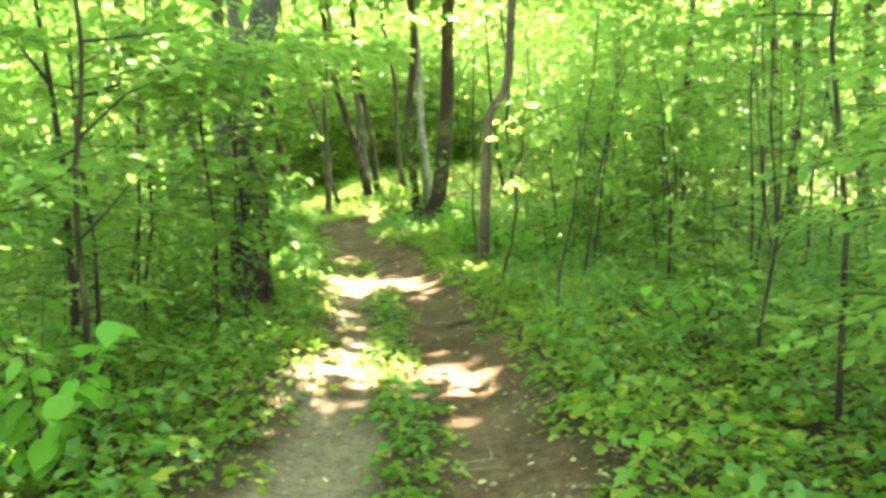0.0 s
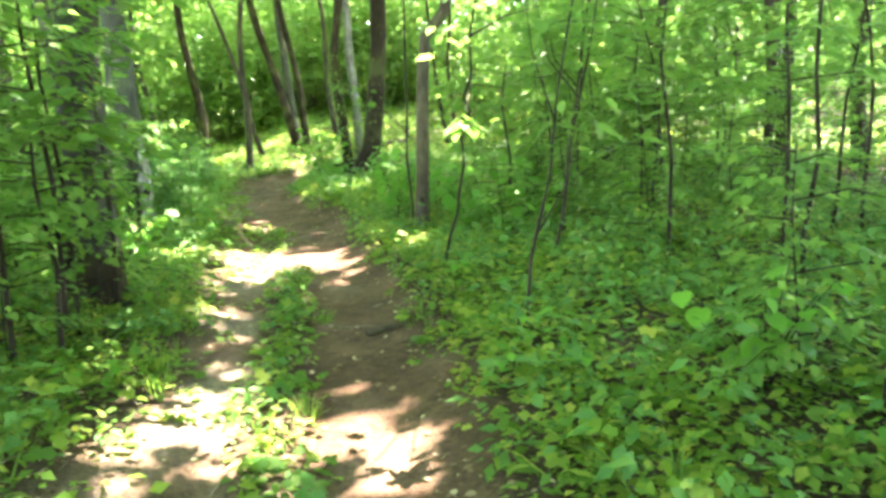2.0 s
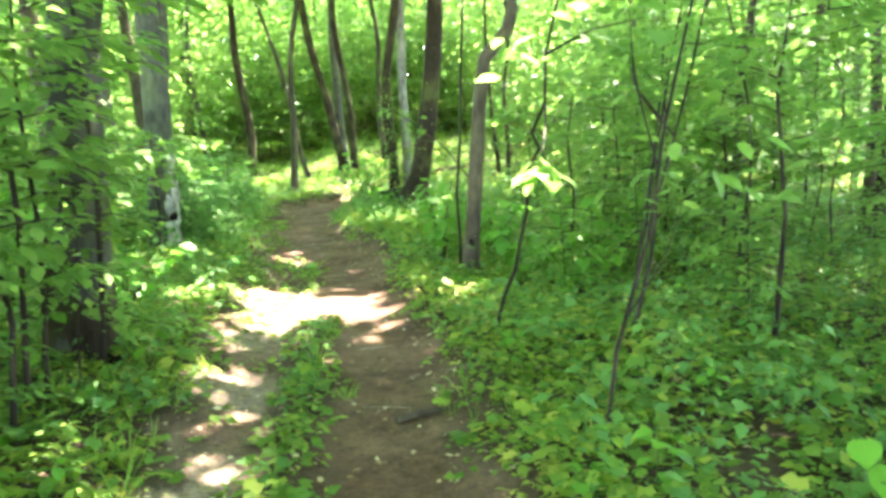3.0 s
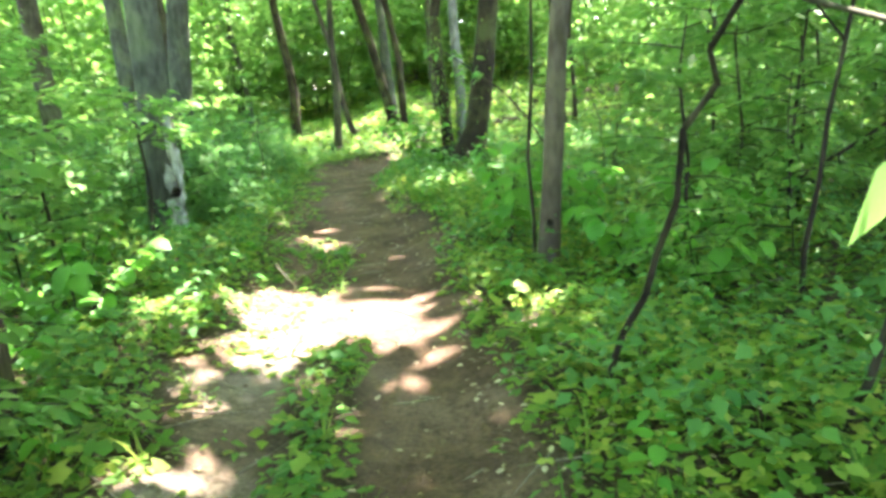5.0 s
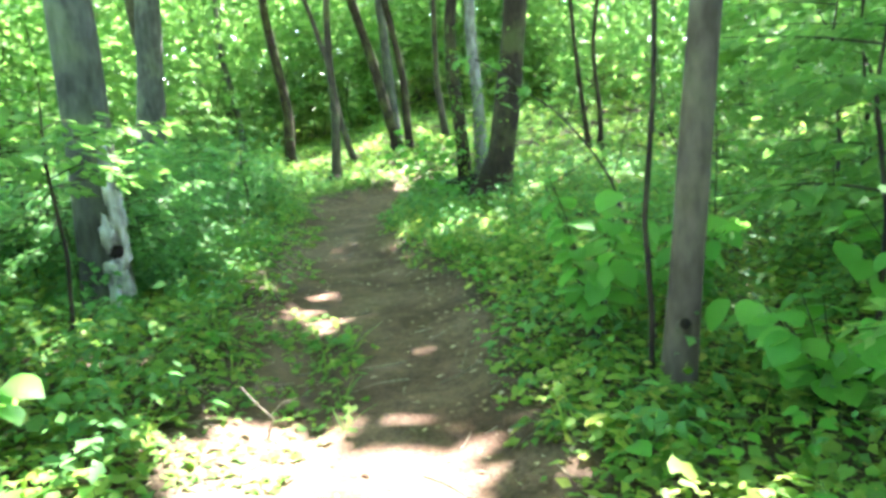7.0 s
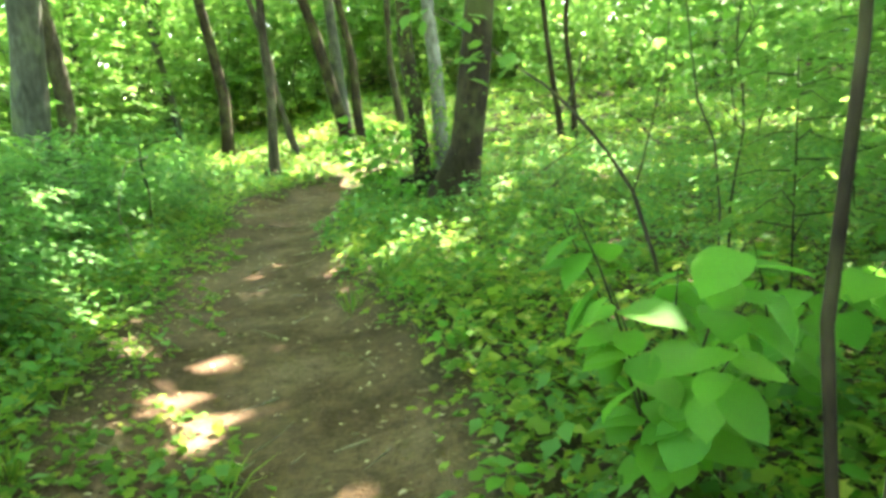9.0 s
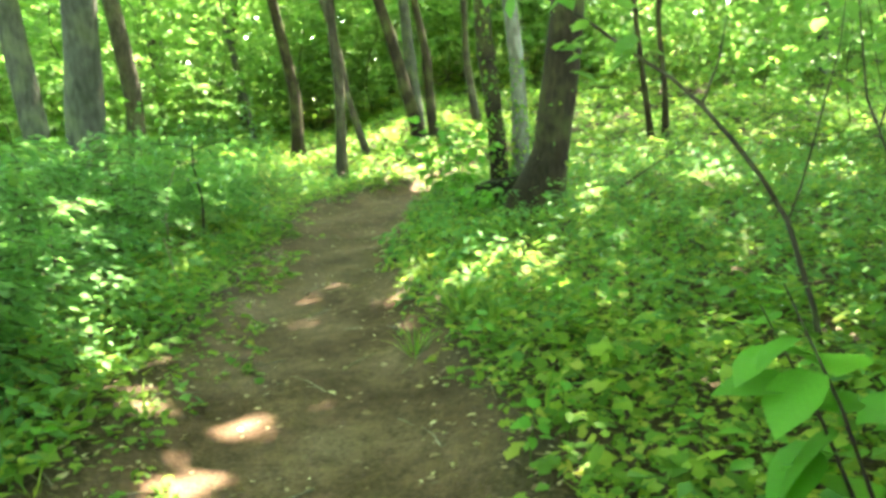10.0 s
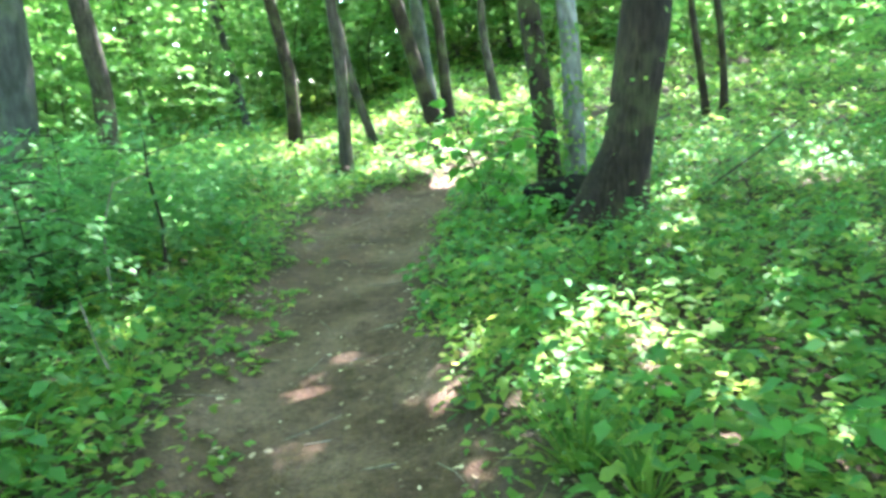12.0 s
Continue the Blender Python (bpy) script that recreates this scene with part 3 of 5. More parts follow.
def in_sight_line(x, y, room):
    """Whether a spot lies on the open lines along which the trunks show."""
    p = Vector((x, y))
    for a, b in SIGHT:
        a, b = Vector(a), Vector(b)
        u = max(0, min(1, (p - a).dot(b - a) / (b - a).length_squared))
        if (p - a - u * (b - a)).length < room:
            return True
    return False


def plant_saplings():
    fine, lush = "young tree with level sprays of bright green leaves", "low leafy shrub of the undergrowth"
    near_tall = [make_sapling(11 + k, h, int(8 + 3.8 * h), 0.11, fine, low=lo, per=52, blade=SIMPLE) for k, (h, lo) in enumerate([(4.6, 0.24), (3.8, 0.22), (5.2, 0.26), (4.2, 0.3)])]
    near_low = [make_sapling(31 + k, h, int(10 + 5 * h), 0.09, lush, low=0.2, per=62, blade=SIMPLE) for k, h in enumerate([1.3, 1.8, 1.0, 2.2])]
    far_tall = [sapling_meshes(51 + k, h, int(9 + 3.6 * h), 0.20, low=lo, per=26, blade=COARSE, reach=1.2) for k, (h, lo) in enumerate([(5.0, 0.2), (6.2, 0.25), (4.2, 0.2)])]
    far_low = [sapling_meshes(61 + k, h, int(10 + 5 * h), 0.17, low=0.15, per=31, blade=COARSE, reach=1.2) for k, h in enumerate([1.6, 2.2])]
    far_leaf, far_stem = [], []
    r = random.Random(12)
    placed, first = [], set()

    def put(src, x, y, s):
        m = pose(x, y, ground_z(x, y), 0, 0, r.uniform(0, 360)) @ Matrix.Diagonal((s, s, s * r.uniform(0.9, 1.1), 1))
        if isinstance(src, tuple):
            a = np.array(m)
            far_leaf.append((src[2] @ a[:3, :3].T + a[:3, 3], src[3]))
            far_stem.append(([m @ v.co for v in src[0].vertices], [tuple(p.vertices) for p in src[0].polygons]))
            return
        if id(src) in first and src in near_tall and math.hypot(x - 1.2, y - 7.4) < 1.9:       # the sunlit leaf cluster hangs free
            return
        if id(src) in first:
            c = copy_thing(src, pose(0, 0, 0))
            c.matrix_basis = m
        else:
            first.add(id(src))
            src.matrix_basis = m

    def plant(count, box, distant):
        tries = done = 0
        while done < count and tries < 20000:
            tries += 1
            x, y = r.uniform(box[0], box[2]), r.uniform(box[1], box[3])
            if abs(x) > 3 + 0.9 * (y + 2) and r.random() < 0.8:
                continue
            if distant and ((y < 19 and abs(x) < 8) or (x > 6 and y < 34 and r.random() < 0.6)):
                continue
            half = float(np.interp(y, PATH_Y, PATH_W)) / 2
            beside = abs(x - float(np.interp(y, PATH_Y, PATH_X))) - half
            walked = abs(x - float(np.interp(y, [0, 5.5, 7.3, 10.5, 13.5], [0.1, 0.2, -0.1, -0.36, -0.95]))) if y < 15 else 9
            is_tall = r.random() < (0.5 if not distant else 0.6)
            if beside < (1.5 if is_tall else 0.7) or walked < (2.2 if is_tall else 1.5) or near_opening(x, y, 0.9 if is_tall else 0.4):
                continue
            if is_tall and not distant and 0.5 < x < 5 and 1 < y < 11 and r.random() < 0.6:
                continue
            if any(math.hypot(x - a, y - b) < 0.7 for a, b in placed) or in_sight_line(x, y, 1.0 if is_tall else 0.7):
                continue
            if not is_tall and not distant and 1 < x < 5.5 and 4 < y < 11 and r.random() < 0.65:
                continue
            if x > -1.5 and beside < 6.5 and 12.5 < y < 23.5 and r.random() < 0.9:      # the open herb floor past the knot-hole tree
                continue
            if x < -1.5 and beside < 4.5 and 15 < y < 26 and is_tall:                   # low green mounds only
                continue
            if -5.5 < x < 1.5 and 21 < y < 33 or -10 < x < 5 and 21 < y < 38 and (is_tall or r.random() < 0.6):           # open floor under the far trunks
                continue
            placed.append((x, y))
            done += 1
            put(r.choice((far_tall if is_tall else far_low) if distant else (near_tall if is_tall else near_low)), x, y, r.uniform(0.8, 1.15) * (1 + 0.012 * max(0, y - 14)))

    for x, y in ((4.1, 4.3),):
        placed.append((x, y))
        put(near_tall[len(placed) % 4], x, y, 1.0)
    plant(150, (-8, -2, 7, 19), False)
    plant(190, (-20, 2, 20, 46), True)
    for i in range(20):
        put(far_tall[i % 3], r.uniform(-17, -9.5), 19 + i * 0.95, r.uniform(0.9, 1.2))
    for i in range(16):
        put(far_tall[i % 3], -10 + i * 0.9, r.uniform(37.5, 43), r.uniform(1.0, 1.3))
    for i in range(30):                                                                 # unseen saplings added beside and behind the start, to hold back light
        put(far_tall[i % 3], r.uniform(4.2, 10), r.uniform(-5, 4.2), r.uniform(0.8, 1.1))
    for i in range(24):
        put(far_tall[i % 3], r.uniform(1.6, 10) * (1 if i % 2 else -1), r.uniform(-13, -4), r.uniform(0.9, 1.2))
    base = np.cumsum([0] + [len(v) for v, f in far_leaf])
    tagged(new("far_undergrowth", mesh_of("far_undergrowth", np.concatenate([v for v, f in far_leaf]), np.concatenate([f + b for (v, f), b in zip(far_leaf, base)]), GREEN_SAPLING)),
           "bright green saplings and shrubs deeper in the woods", "undergrowth", kind="stuff")
    tagged(new("far_stems", limb_mesh("far_stems", far_stem, TWIG)), "thin dark sapling stems deeper in the woods", "undergrowth", kind="stuff")


plant_saplings()


# ---- herbs of the forest floor ----
def scatter(n, box, density):
    x, y = rng.uniform(box[0], box[2], n), rng.uniform(box[1], box[3], n)
    keep = rng.uniform(0, 1, n) < density(x, y)
    return x[keep], y[keep]


def herb_layer(name, label, n, box, density, blade, mat, per, size, tall, spread, pitch):
    x, y = scatter(n, box, density)
    m = len(x)
    tallness = tall * rng.uniform(0.4, 1.25, m) * (0.55 + 0.95 * value_noise(x * 1.1, y * 1.1, 61)) * np.where(np.abs(path_side(x, y)) < 1.1, 0.4, 1.0)
    k = rng.integers(max(2, per - 3), per + 3, m)
    owner = np.repeat(np.arange(m), k)
    c = len(owner)
    a = rng.uniform(0, 6.28, c)
    rad = rng.uniform(0.1, 1, c) * spread
    px, py = x[owner] + np.cos(a) * rad, y[owner] + np.sin(a) * rad
    pz = height(px, py) + tallness[owner] * rng.uniform(0.35, 1, c) + 0.01
    v, f = leaves(blade, np.stack([px, py, pz], 1), a - math.pi / 2 + rng.normal(0, 0.5, c), rng.normal(pitch, 0.25, c), rng.normal(0, 0.35, c), size * (0.4 + 1.1 * rng.uniform(0, 1, c) ** 1.5))
    tagged(new(name, mesh_of(name, v, f, mat)), label, "undergrowth", kind="stuff")


def off_path(x, y):
    s = np.abs(path_side(x, y))
    return (1 - trodden(x, y)) * np.where((s > 0.8) & (s < 1.2), 0.6, 1.0)


def patchy(seed, cut=0.35):
    return lambda x, y: off_path(x, y) * smooth(cut - 0.15, cut + 0.2, value_noise(x * 0.8, y * 0.8, seed))


herb_layer("woodland_herbs", "dense low green herbs beside the path", 29000, (-6.8, 0, 6.8, 25), lambda x, y: off_path(x, y) * 0.95, SIMPLE, GREEN_HERB, 8, 0.066, 0.15, 0.13, 0.0)
herb_layer("lobed_herbs", "maple-like seedlings among the low herbs", 8500, (-6, 2, 5, 21), lambda x, y: off_path(x, y) * np.where(np.abs(path_side(x, y)) < 4.5, 0.9, 0.35), LOBED, GREEN_HERB, 5, 0.08, 0.2, 0.1, -0.1)
herb_layer("tall_herbs", "taller bluish-green herbs in patches", 7000, (-8, -3, 8, 25), patchy(41, 0.22), SIMPLE, GREEN_BLUISH, 11, 0.08, 0.38, 0.15, -0.2)
herb_layer("green_mounds", "knee-high mounds of bluish-green leaves", 4600, (-8, 13.5, -2.9, 25), lambda x, y: (path_side(x, y) < -1.7) * ~((x > -4.7) & (y > 20.8)) * smooth(0.3, 0.55, value_noise(x * 0.7, y * 0.7, 43)), SIMPLE, GREEN_BLUISH, 16, 0.085, 0.98, 0.2, -0.2)
herb_layer("far_herbs", "green herb layer deeper in the woods", 10000, (-26, 0, 26, 50), lambda x, y: ((np.abs(x) > 7.7) | (y > 24.8)) * off_path(x, y), COARSE, GREEN_HERB, 7, 0.16, 0.26, 0.2, 0.0)
herb_layer("side_herbs", "green herbs spreading under the trees beside the walk", 7000, (-17, -7, 17, 25), lambda x, y: (np.abs(x) > 7.2) | (y < -3.5) * (np.abs(path_side(x, y)) > 1.1), COARSE, GREEN_HERB, 6, 0.2, 0.25, 0.24, 0.0)
herb_layer("slope_herbs", "thick green herbs under the far trunks", 9000, (-13, 23.5, 11, 40), lambda x, y: off_path(x, y), COARSE, GREEN_HERB, 7, 0.13, 0.2, 0.16, 0.0)
herb_layer("far_floor", "green floor of the woods far off", 11000, (-46, 38, 46, 84), lambda x, y: np.ones_like(x), COARSE, GREEN_HERB, 5, 0.42, 0.35, 0.4, 0.1)
herb_layer("grass", "thin tufts of grass by the path", 1500, (-4.5, 2, 3.5, 20), lambda x, y: (1 - trodden(x, y)) * (np.abs(path_side(x, y)) < 2.2) * 0.7, BLADE, GREEN_HERB, 9, 0.2, 0.02, 0.03, 0.9)


herb_layer("edge_herbs", "small yellow-green herbs creeping over the path's edge", 6200, (-3.9, 6, 1, 20), lambda x, y: (path_side(x, y) > -1.35) * (path_side(x, y) < -0.45) * smooth(0.38, 0.6, value_noise(x * 2.1, y * 1.6, 47)) * np.where(y < 9, 0.4, 0.9), LOBED, GREEN_HERB, 5, 0.055, 0.05, 0.07, 0.0)
herb_layer("yellow_herbs", "small yellow-green herbs crowding the path's edge", 5200, (-1.6, 4, 2.2, 18), lambda x, y: (path_side(x, y) > 0.95) * (path_side(x, y) < 2.6) * smooth(0.3, 0.55, value_noise(x * 1.7, y * 1.2, 49)), LOBED, YELLOW_HERB, 5, 0.05, 0.16, 0.08, 0.0)


def leaf_litter():
    x, y = scatter(38000, (-6, 1, 5, 25), lambda x, y: np.where(trodden(x, y) > 0.5, np.where(np.abs(path_side(x, y)) > 0.7, 0.75, 0.2), np.where(np.abs(path_side(x, y)) < 1.6, 1.0, 0.3)))
    m = len(x)
    z = height(x, y) + 0.008
    v, f = leaves(OVATE, np.stack([x, y, z], 1), rng.uniform(0, 6.28, m), rng.normal(0.05, 0.15, m), rng.normal(0, 0.25, m), rng.uniform(0.018, 0.058, m))
    tagged(new("leaf_litter", mesh_of("leaf_litter", v, f, DRY_LEAF)), "dry brown fallen leaves and bits on the soil", "litter", kind="stuff")


leaf_litter()


def twig_litter():
    """Small dead sticks strewn on and beside the path."""
    r = random.Random(3)
    pieces = []
    while len(pieces) < 330:
        x, y = r.uniform(-4, 3), r.uniform(1.5, 24)
        if abs(float(path_side(x, y))) > 2.2:
            continue
        a, L, k = r.uniform(0, 6.28), r.uniform(0.06, 0.4), r.uniform(-0.3, 0.3)
        pts = [(x + math.cos(a + k * u) * L * u, y + math.sin(a + k * u) * L * u) for u in (0, 0.5, 1)]
        pieces.append(tube([(px, py, ground_z(px, py) + 0.006) for px, py in pts], [0.0045, 0.004, 0.002], 4, x))
    tagged(new("twig_litter", limb_mesh("twig_litter", pieces, DEAD_WOOD)), "small dry sticks strewn on the soil", "litter", kind="stuff")


twig_litter()


# ---- the woods that close the view ----
def far_woods():
    n = 200000
    a, d = rng.uniform(0, 6.283, n), 26 + 46 * rng.uniform(0, 1, n) ** 1.1
    front = rng.uniform(0, 1, n) < 0.9
    a = np.where(front, rng.uniform(-0.66, 0.66, n), a)
    x, y = d * np.sin(a), 8 + d * np.cos(a)
    z = 0.6 + 12 * rng.uniform(0, 1, n) ** 1.3
    keep = value_noise(x * 0.45 + z * 0.5, y * 0.45 - z * 0.4, 51) * 0.65 + value_noise(x * 1.3, z * 1.3 + y, 52) * 0.35 > 0.33
    keep &= (np.hypot(x + 3, y - 28) > 10) & ~((x > 9) & (y < 42) & (rng.uniform(0, 1, n) < 0.7))
    p = np.stack([x, y, z + height(x, y)], 1)[keep]
    m = len(p)
    v, f = leaves(COARSE, p, rng.uniform(0, 6.28, m), rng.normal(-0.2, 0.5, m), rng.normal(0, 0.5, m), np.where(np.abs(p[:, 0]) < 45, rng.uniform(0.17, 0.33, m), 0.5))
    tagged(new("far_woods", mesh_of("far_woods", v, f, GREEN_CROWN)), "far woodland foliage closing the view", "woods", kind="stuff")


far_woods()


def deep_woods():
    """The last leaves, where the woods close."""
    n = 38000
    a, d = rng.uniform(-0.9, 0.9, n), rng.uniform(66, 90, n)
    x, y, z = d * np.sin(a), 8 + d * np.cos(a), rng.uniform(0.5, 20, n)
    p = np.stack([x, y, z + height(x, y)], 1)
    v, f = leaves(COARSE, p, rng.uniform(0, 6.28, n), rng.normal(-0.2, 0.5, n), rng.normal(0, 0.5, n), rng.uniform(1.0, 1.8, n))
    tagged(new("deep_woods", mesh_of("deep_woods", v, f, GREEN_CROWN)), "hazy green foliage deepest in the woods", "woods", kind="stuff")


deep_woods()


# ---- large-leaved shrubs beside the path: every leaf a piece of its own ----
def broad_blade():
    """A broad, pointed, toothed leaf of unit length, cupped along its midrib."""
    verts, faces = [(0, 0, 0)], []
    rows = [(0.05, 0.25), (0.22, 0.41), (0.46, 0.47), (0.7, 0.41), (0.88, 0.22)]
    for y, w in rows:
        z = -0.22 * y * y
        verts += [(-w, y - 0.03, z + 0.16 * w), (0, y, z - 0.02), (w, y - 0.03, z + 0.16 * w)]
    verts.append((0, 1.02, -0.26))
    faces += [(0, 2, 1), (0, 3, 2)]
    for i in range(len(rows) - 1):
        b = 1 + 3 * i
        faces += [(b, b + 1, b + 4), (b, b + 4, b + 3), (b + 1, b + 2, b + 5), (b + 1, b + 5, b + 4)]
    b, t = 1 + 3 * (len(rows) - 1), len(verts) - 1
    faces += [(b, b + 1, t), (b + 1, b + 2, t)]
    me = bpy.data.meshes.new("leaf")
    me.from_pydata(verts, [], faces)
    me.polygons.foreach_set("use_smooth", np.full(len(faces), True))
    me.materials.append(GREEN_BROAD)
    return me


BROAD = broad_blade()


def broad_shrub(x, y, h, spread, stems, per_stem, size, label, seed):
    r = random.Random(seed)
    t = thing("shrub", x, y, ground_z(x, y), label, "shrub", "large-leaved shrubs by the path")
    for k in range(stems):
        a = k * 6.283 / stems + r.uniform(-0.5, 0.5)
        out, top = spread * r.uniform(0.6, 1.1), h * r.uniform(0.7, 1.05)
        line = [(math.cos(a) * out * u ** 1.4, math.sin(a) * out * u ** 1.4, -0.05 + (top + 0.05) * (u - 0.22 * u * u) / 0.78) for u in (0, 0.25, 0.5, 0.75, 1)]
        stem = part("stem", limb_mesh("stem", [tube(line, [0.008, 0.007, 0.0055, 0.004, 0.002], 6, k)], TWIG), t)
        for j in range(per_stem):
            u = 0.3 + 0.7 * (j + r.random()) / per_stem
            p = [np.interp(u, (0, 0.25, 0.5, 0.75, 1), [q[c] for q in line]) for c in range(3)]
            leaf = part("leaf", BROAD, stem)
            s = size * r.uniform(0.6, 1.2)
            turn = a + (1 if j % 2 else -1) * r.uniform(0.4, 1.5)
            leaf.matrix_basis = Matrix.Translation(p) @ Euler((r.uniform(-0.75, 0.15), r.uniform(-0.3, 0.3), turn - math.pi / 2)).to_matrix().to_4x4() @ Matrix.Translation((0, 0.02, 0)) @ Matrix.Diagonal((s, s, s, 1))
    return t


broad_shrub(-1.95, 3.5, 0.95, 0.5, 8, 11, 0.13, "shrub with broad pale-green leaves by the path", 1)
broad_shrub(-2.6, 4.6, 0.8, 0.5, 5, 8, 0.12, "shrub with broad green leaves under a thin sapling", 2)
broad_shrub(1.2, 11.15, 0.62, 0.45, 8, 10, 0.15, "shrub with broad leaves at the knot-hole tree's foot", 3)
broad_shrub(0.32, 12.3, 1.0, 0.42, 7, 13, 0.155, "knee-high shrub with large soft green leaves", 4)
broad_shrub(0.95, 12.9, 0.75, 0.5, 6, 11, 0.15, "shrub with large leaves set back from the path", 5)
broad_shrub(-2.55, 10.2, 0.6, 0.5, 7, 11, 0.14, "low shrub with round yellow-green leaves", 6)
broad_shrub(-3.1, 11.3, 0.75, 0.5, 6, 8, 0.13, "low shrub with round green leaves", 7)
broad_shrub(-2.9, 9.4, 0.85, 0.5, 7, 10, 0.14, "shrub with broad level leaves on the bank", 12)
broad_shrub(-3.7, 10.4, 1.1, 0.6, 8, 11, 0.15, "waist-high shrub with broad level green leaves", 13)
broad_shrub(-4.3, 11.7, 1.2, 0.6, 7, 11, 0.15, "waist-high shrub with broad leaves by a scarred trunk", 14)
broad_shrub(-2.35, 8.75, 0.5, 0.45, 6, 8, 0.12, "low shrub with broad yellow-green leaves", 15)
broad_shrub(-4.7, 9.6, 1.35, 0.6, 7, 11, 0.15, "tall shrub with broad green leaves on the bank", 16)
broad_shrub(2.0, 11.9, 0.8, 0.55, 7, 9, 0.15, "shrub with broad leaves behind the knot-hole tree", 17)
broad_shrub(1.55, 10.6, 0.5, 0.45, 6, 8, 0.14, "low shrub with broad green leaves in herbs", 18)
broad_shrub(-1.3, 20.9, 1.2, 0.6, 10, 13, 0.15, "bright green bush where the path bends", 8)
broad_shrub(-0.95, 20.1, 0.5, 0.32, 7, 9, 0.11, "bright green bush beside a dark log", 9)
broad_shrub(1.9, 5.6, 0.6, 0.45, 5, 8, 0.11, "low leafy shrub in the right-of-way herbs", 10)
broad_shrub(0.28, 10.75, 0.2, 0.12, 3, 2, 0.14, "small seedling with three broad leaves", 11)


# ---- single stems and dead wood ----
def stem_thing(name, x, y, line, r0, label, category, mat=TWIG, group="", r1=0.004, forks=()):
    t = thing(name, x, y, ground_z(x, y), label, category, group)
    n = len(line)
    part("stem", limb_mesh("stem", [tube(line, [r0 + (r1 - r0) * i / (n - 1) for i in range(n)], 8, x * 3 + y, 0.25)], mat), t)
    for f in forks:
        part("branch", limb_mesh("branch", [tube(f, [r0 * 0.5 * (1 - 0.8 * i / (len(f) - 1)) for i in range(len(f))], 6, y)], mat), t)
    return t


def stem_leaves(t, points, size, n, seed, spread=0.3):
    """Leaves round the given points of a stem, as one part."""
    r = np.random.default_rng(seed)
    p = np.array([points[i % len(points)] for i in range(n)]) + np.clip(r.normal(0, spread, (n, 3)), -1.6 * spread, 1.6 * spread) * (1, 1, 0.35)
    v, f = leaves(OVATE, p, r.uniform(0, 6.28, n), r.normal(-0.2, 0.3, n), r.normal(0, 0.3, n), size * r.uniform(0.6, 1.2, n))
    tagged(part("foliage", mesh_of("foliage", v, f, GREEN_SAPLING), t), kind="stuff")


zig = stem_thing("sapling", 0.66, 8.95, [(0, 0, -0.1), (0.03, -0.1, 0.16), (0.06, -0.23, 0.35), (0.12, -0.4, 0.56), (0.13, -0.55, 0.75), (0.16, -0.75, 0.99), (0.13, -0.95, 1.24), (0.19, -1.1, 1.38), (0.13, -1.23, 1.47), (0.17, -1.45, 1.62), (0.15, -1.62, 1.85), (0.22, -1.7, 2.2), (0.2, -1.8, 2.7)],
                 0.016, "crooked dark sapling with a pale sunlit leaf cluster", "sapling", r1=0.006, forks=[[(0.17, -1.45, 1.62), (0.1, -1.95, 1.52), (0.02, -2.45, 1.44), (-0.03, -2.75, 1.35)], [(0.15, -1.62, 1.85), (0.4, -1.5, 1.98), (0.7, -1.4, 2.05)]])
tip = np.array([(-0.03, -2.75, 1.35)] * 9) + np.random.default_rng(5).normal(0, 0.03, (9, 3))
for k, (turn, dip, roll, size) in enumerate([(0.35, -0.7, 0.2, 0.15), (-0.6, -0.9, -0.3, 0.16), (-1.2, -0.75, -0.2, 0.14), (-2.2, -0.4, 0.2, 0.11), (1.15, -0.75, 0.3, 0.15), (2.3, -0.35, 0, 0.1), (3.2, -0.2, 0.2, 0.1), (-0.1, -0.1, 0, 0.1), (1.7, 0.1, 0, 0.08)]):
    v, f = leaves(OVATE, tip[k:k + 1], np.array([turn]), np.array([dip]), np.array([roll]), np.array([size]))
    part("leaf", mesh_of("leaf", v, f, GREEN_SAPLING), zig, "pale sunlit hanging leaf")
stem_leaves(zig, [(-0.3, -1.6, 2.9), (0.8, -1.3, 2.1)], 0.11, 60, 6, 0.22)
t = stem_thing("sapling", 0.98, 6.77, [(0, 0, -0.1), (0.06, 0, 0.5), (0.2, 0.02, 1.0), (0.26, 0.0, 1.5), (0.42, 0.05, 2.2), (0.5, 0.05, 3.0)], 0.013, "thin dark leaning sapling in herbs", "sapling",
               forks=[[(0.1, 0, 0.65), (0.3, 0.1, 0.9), (0.42, 0.1, 1.3)], [(0.24, 0, 1.3), (0.1, -0.1, 1.7), (0.05, -0.15, 2.1)]])
stem_leaves(t, [(0.4, 0.1, 1.3), (0.4, 0.05, 2.1), (0.05, -0.1, 1.9), (0.5, 0, 2.8)], 0.12, 150, 7, 0.3)
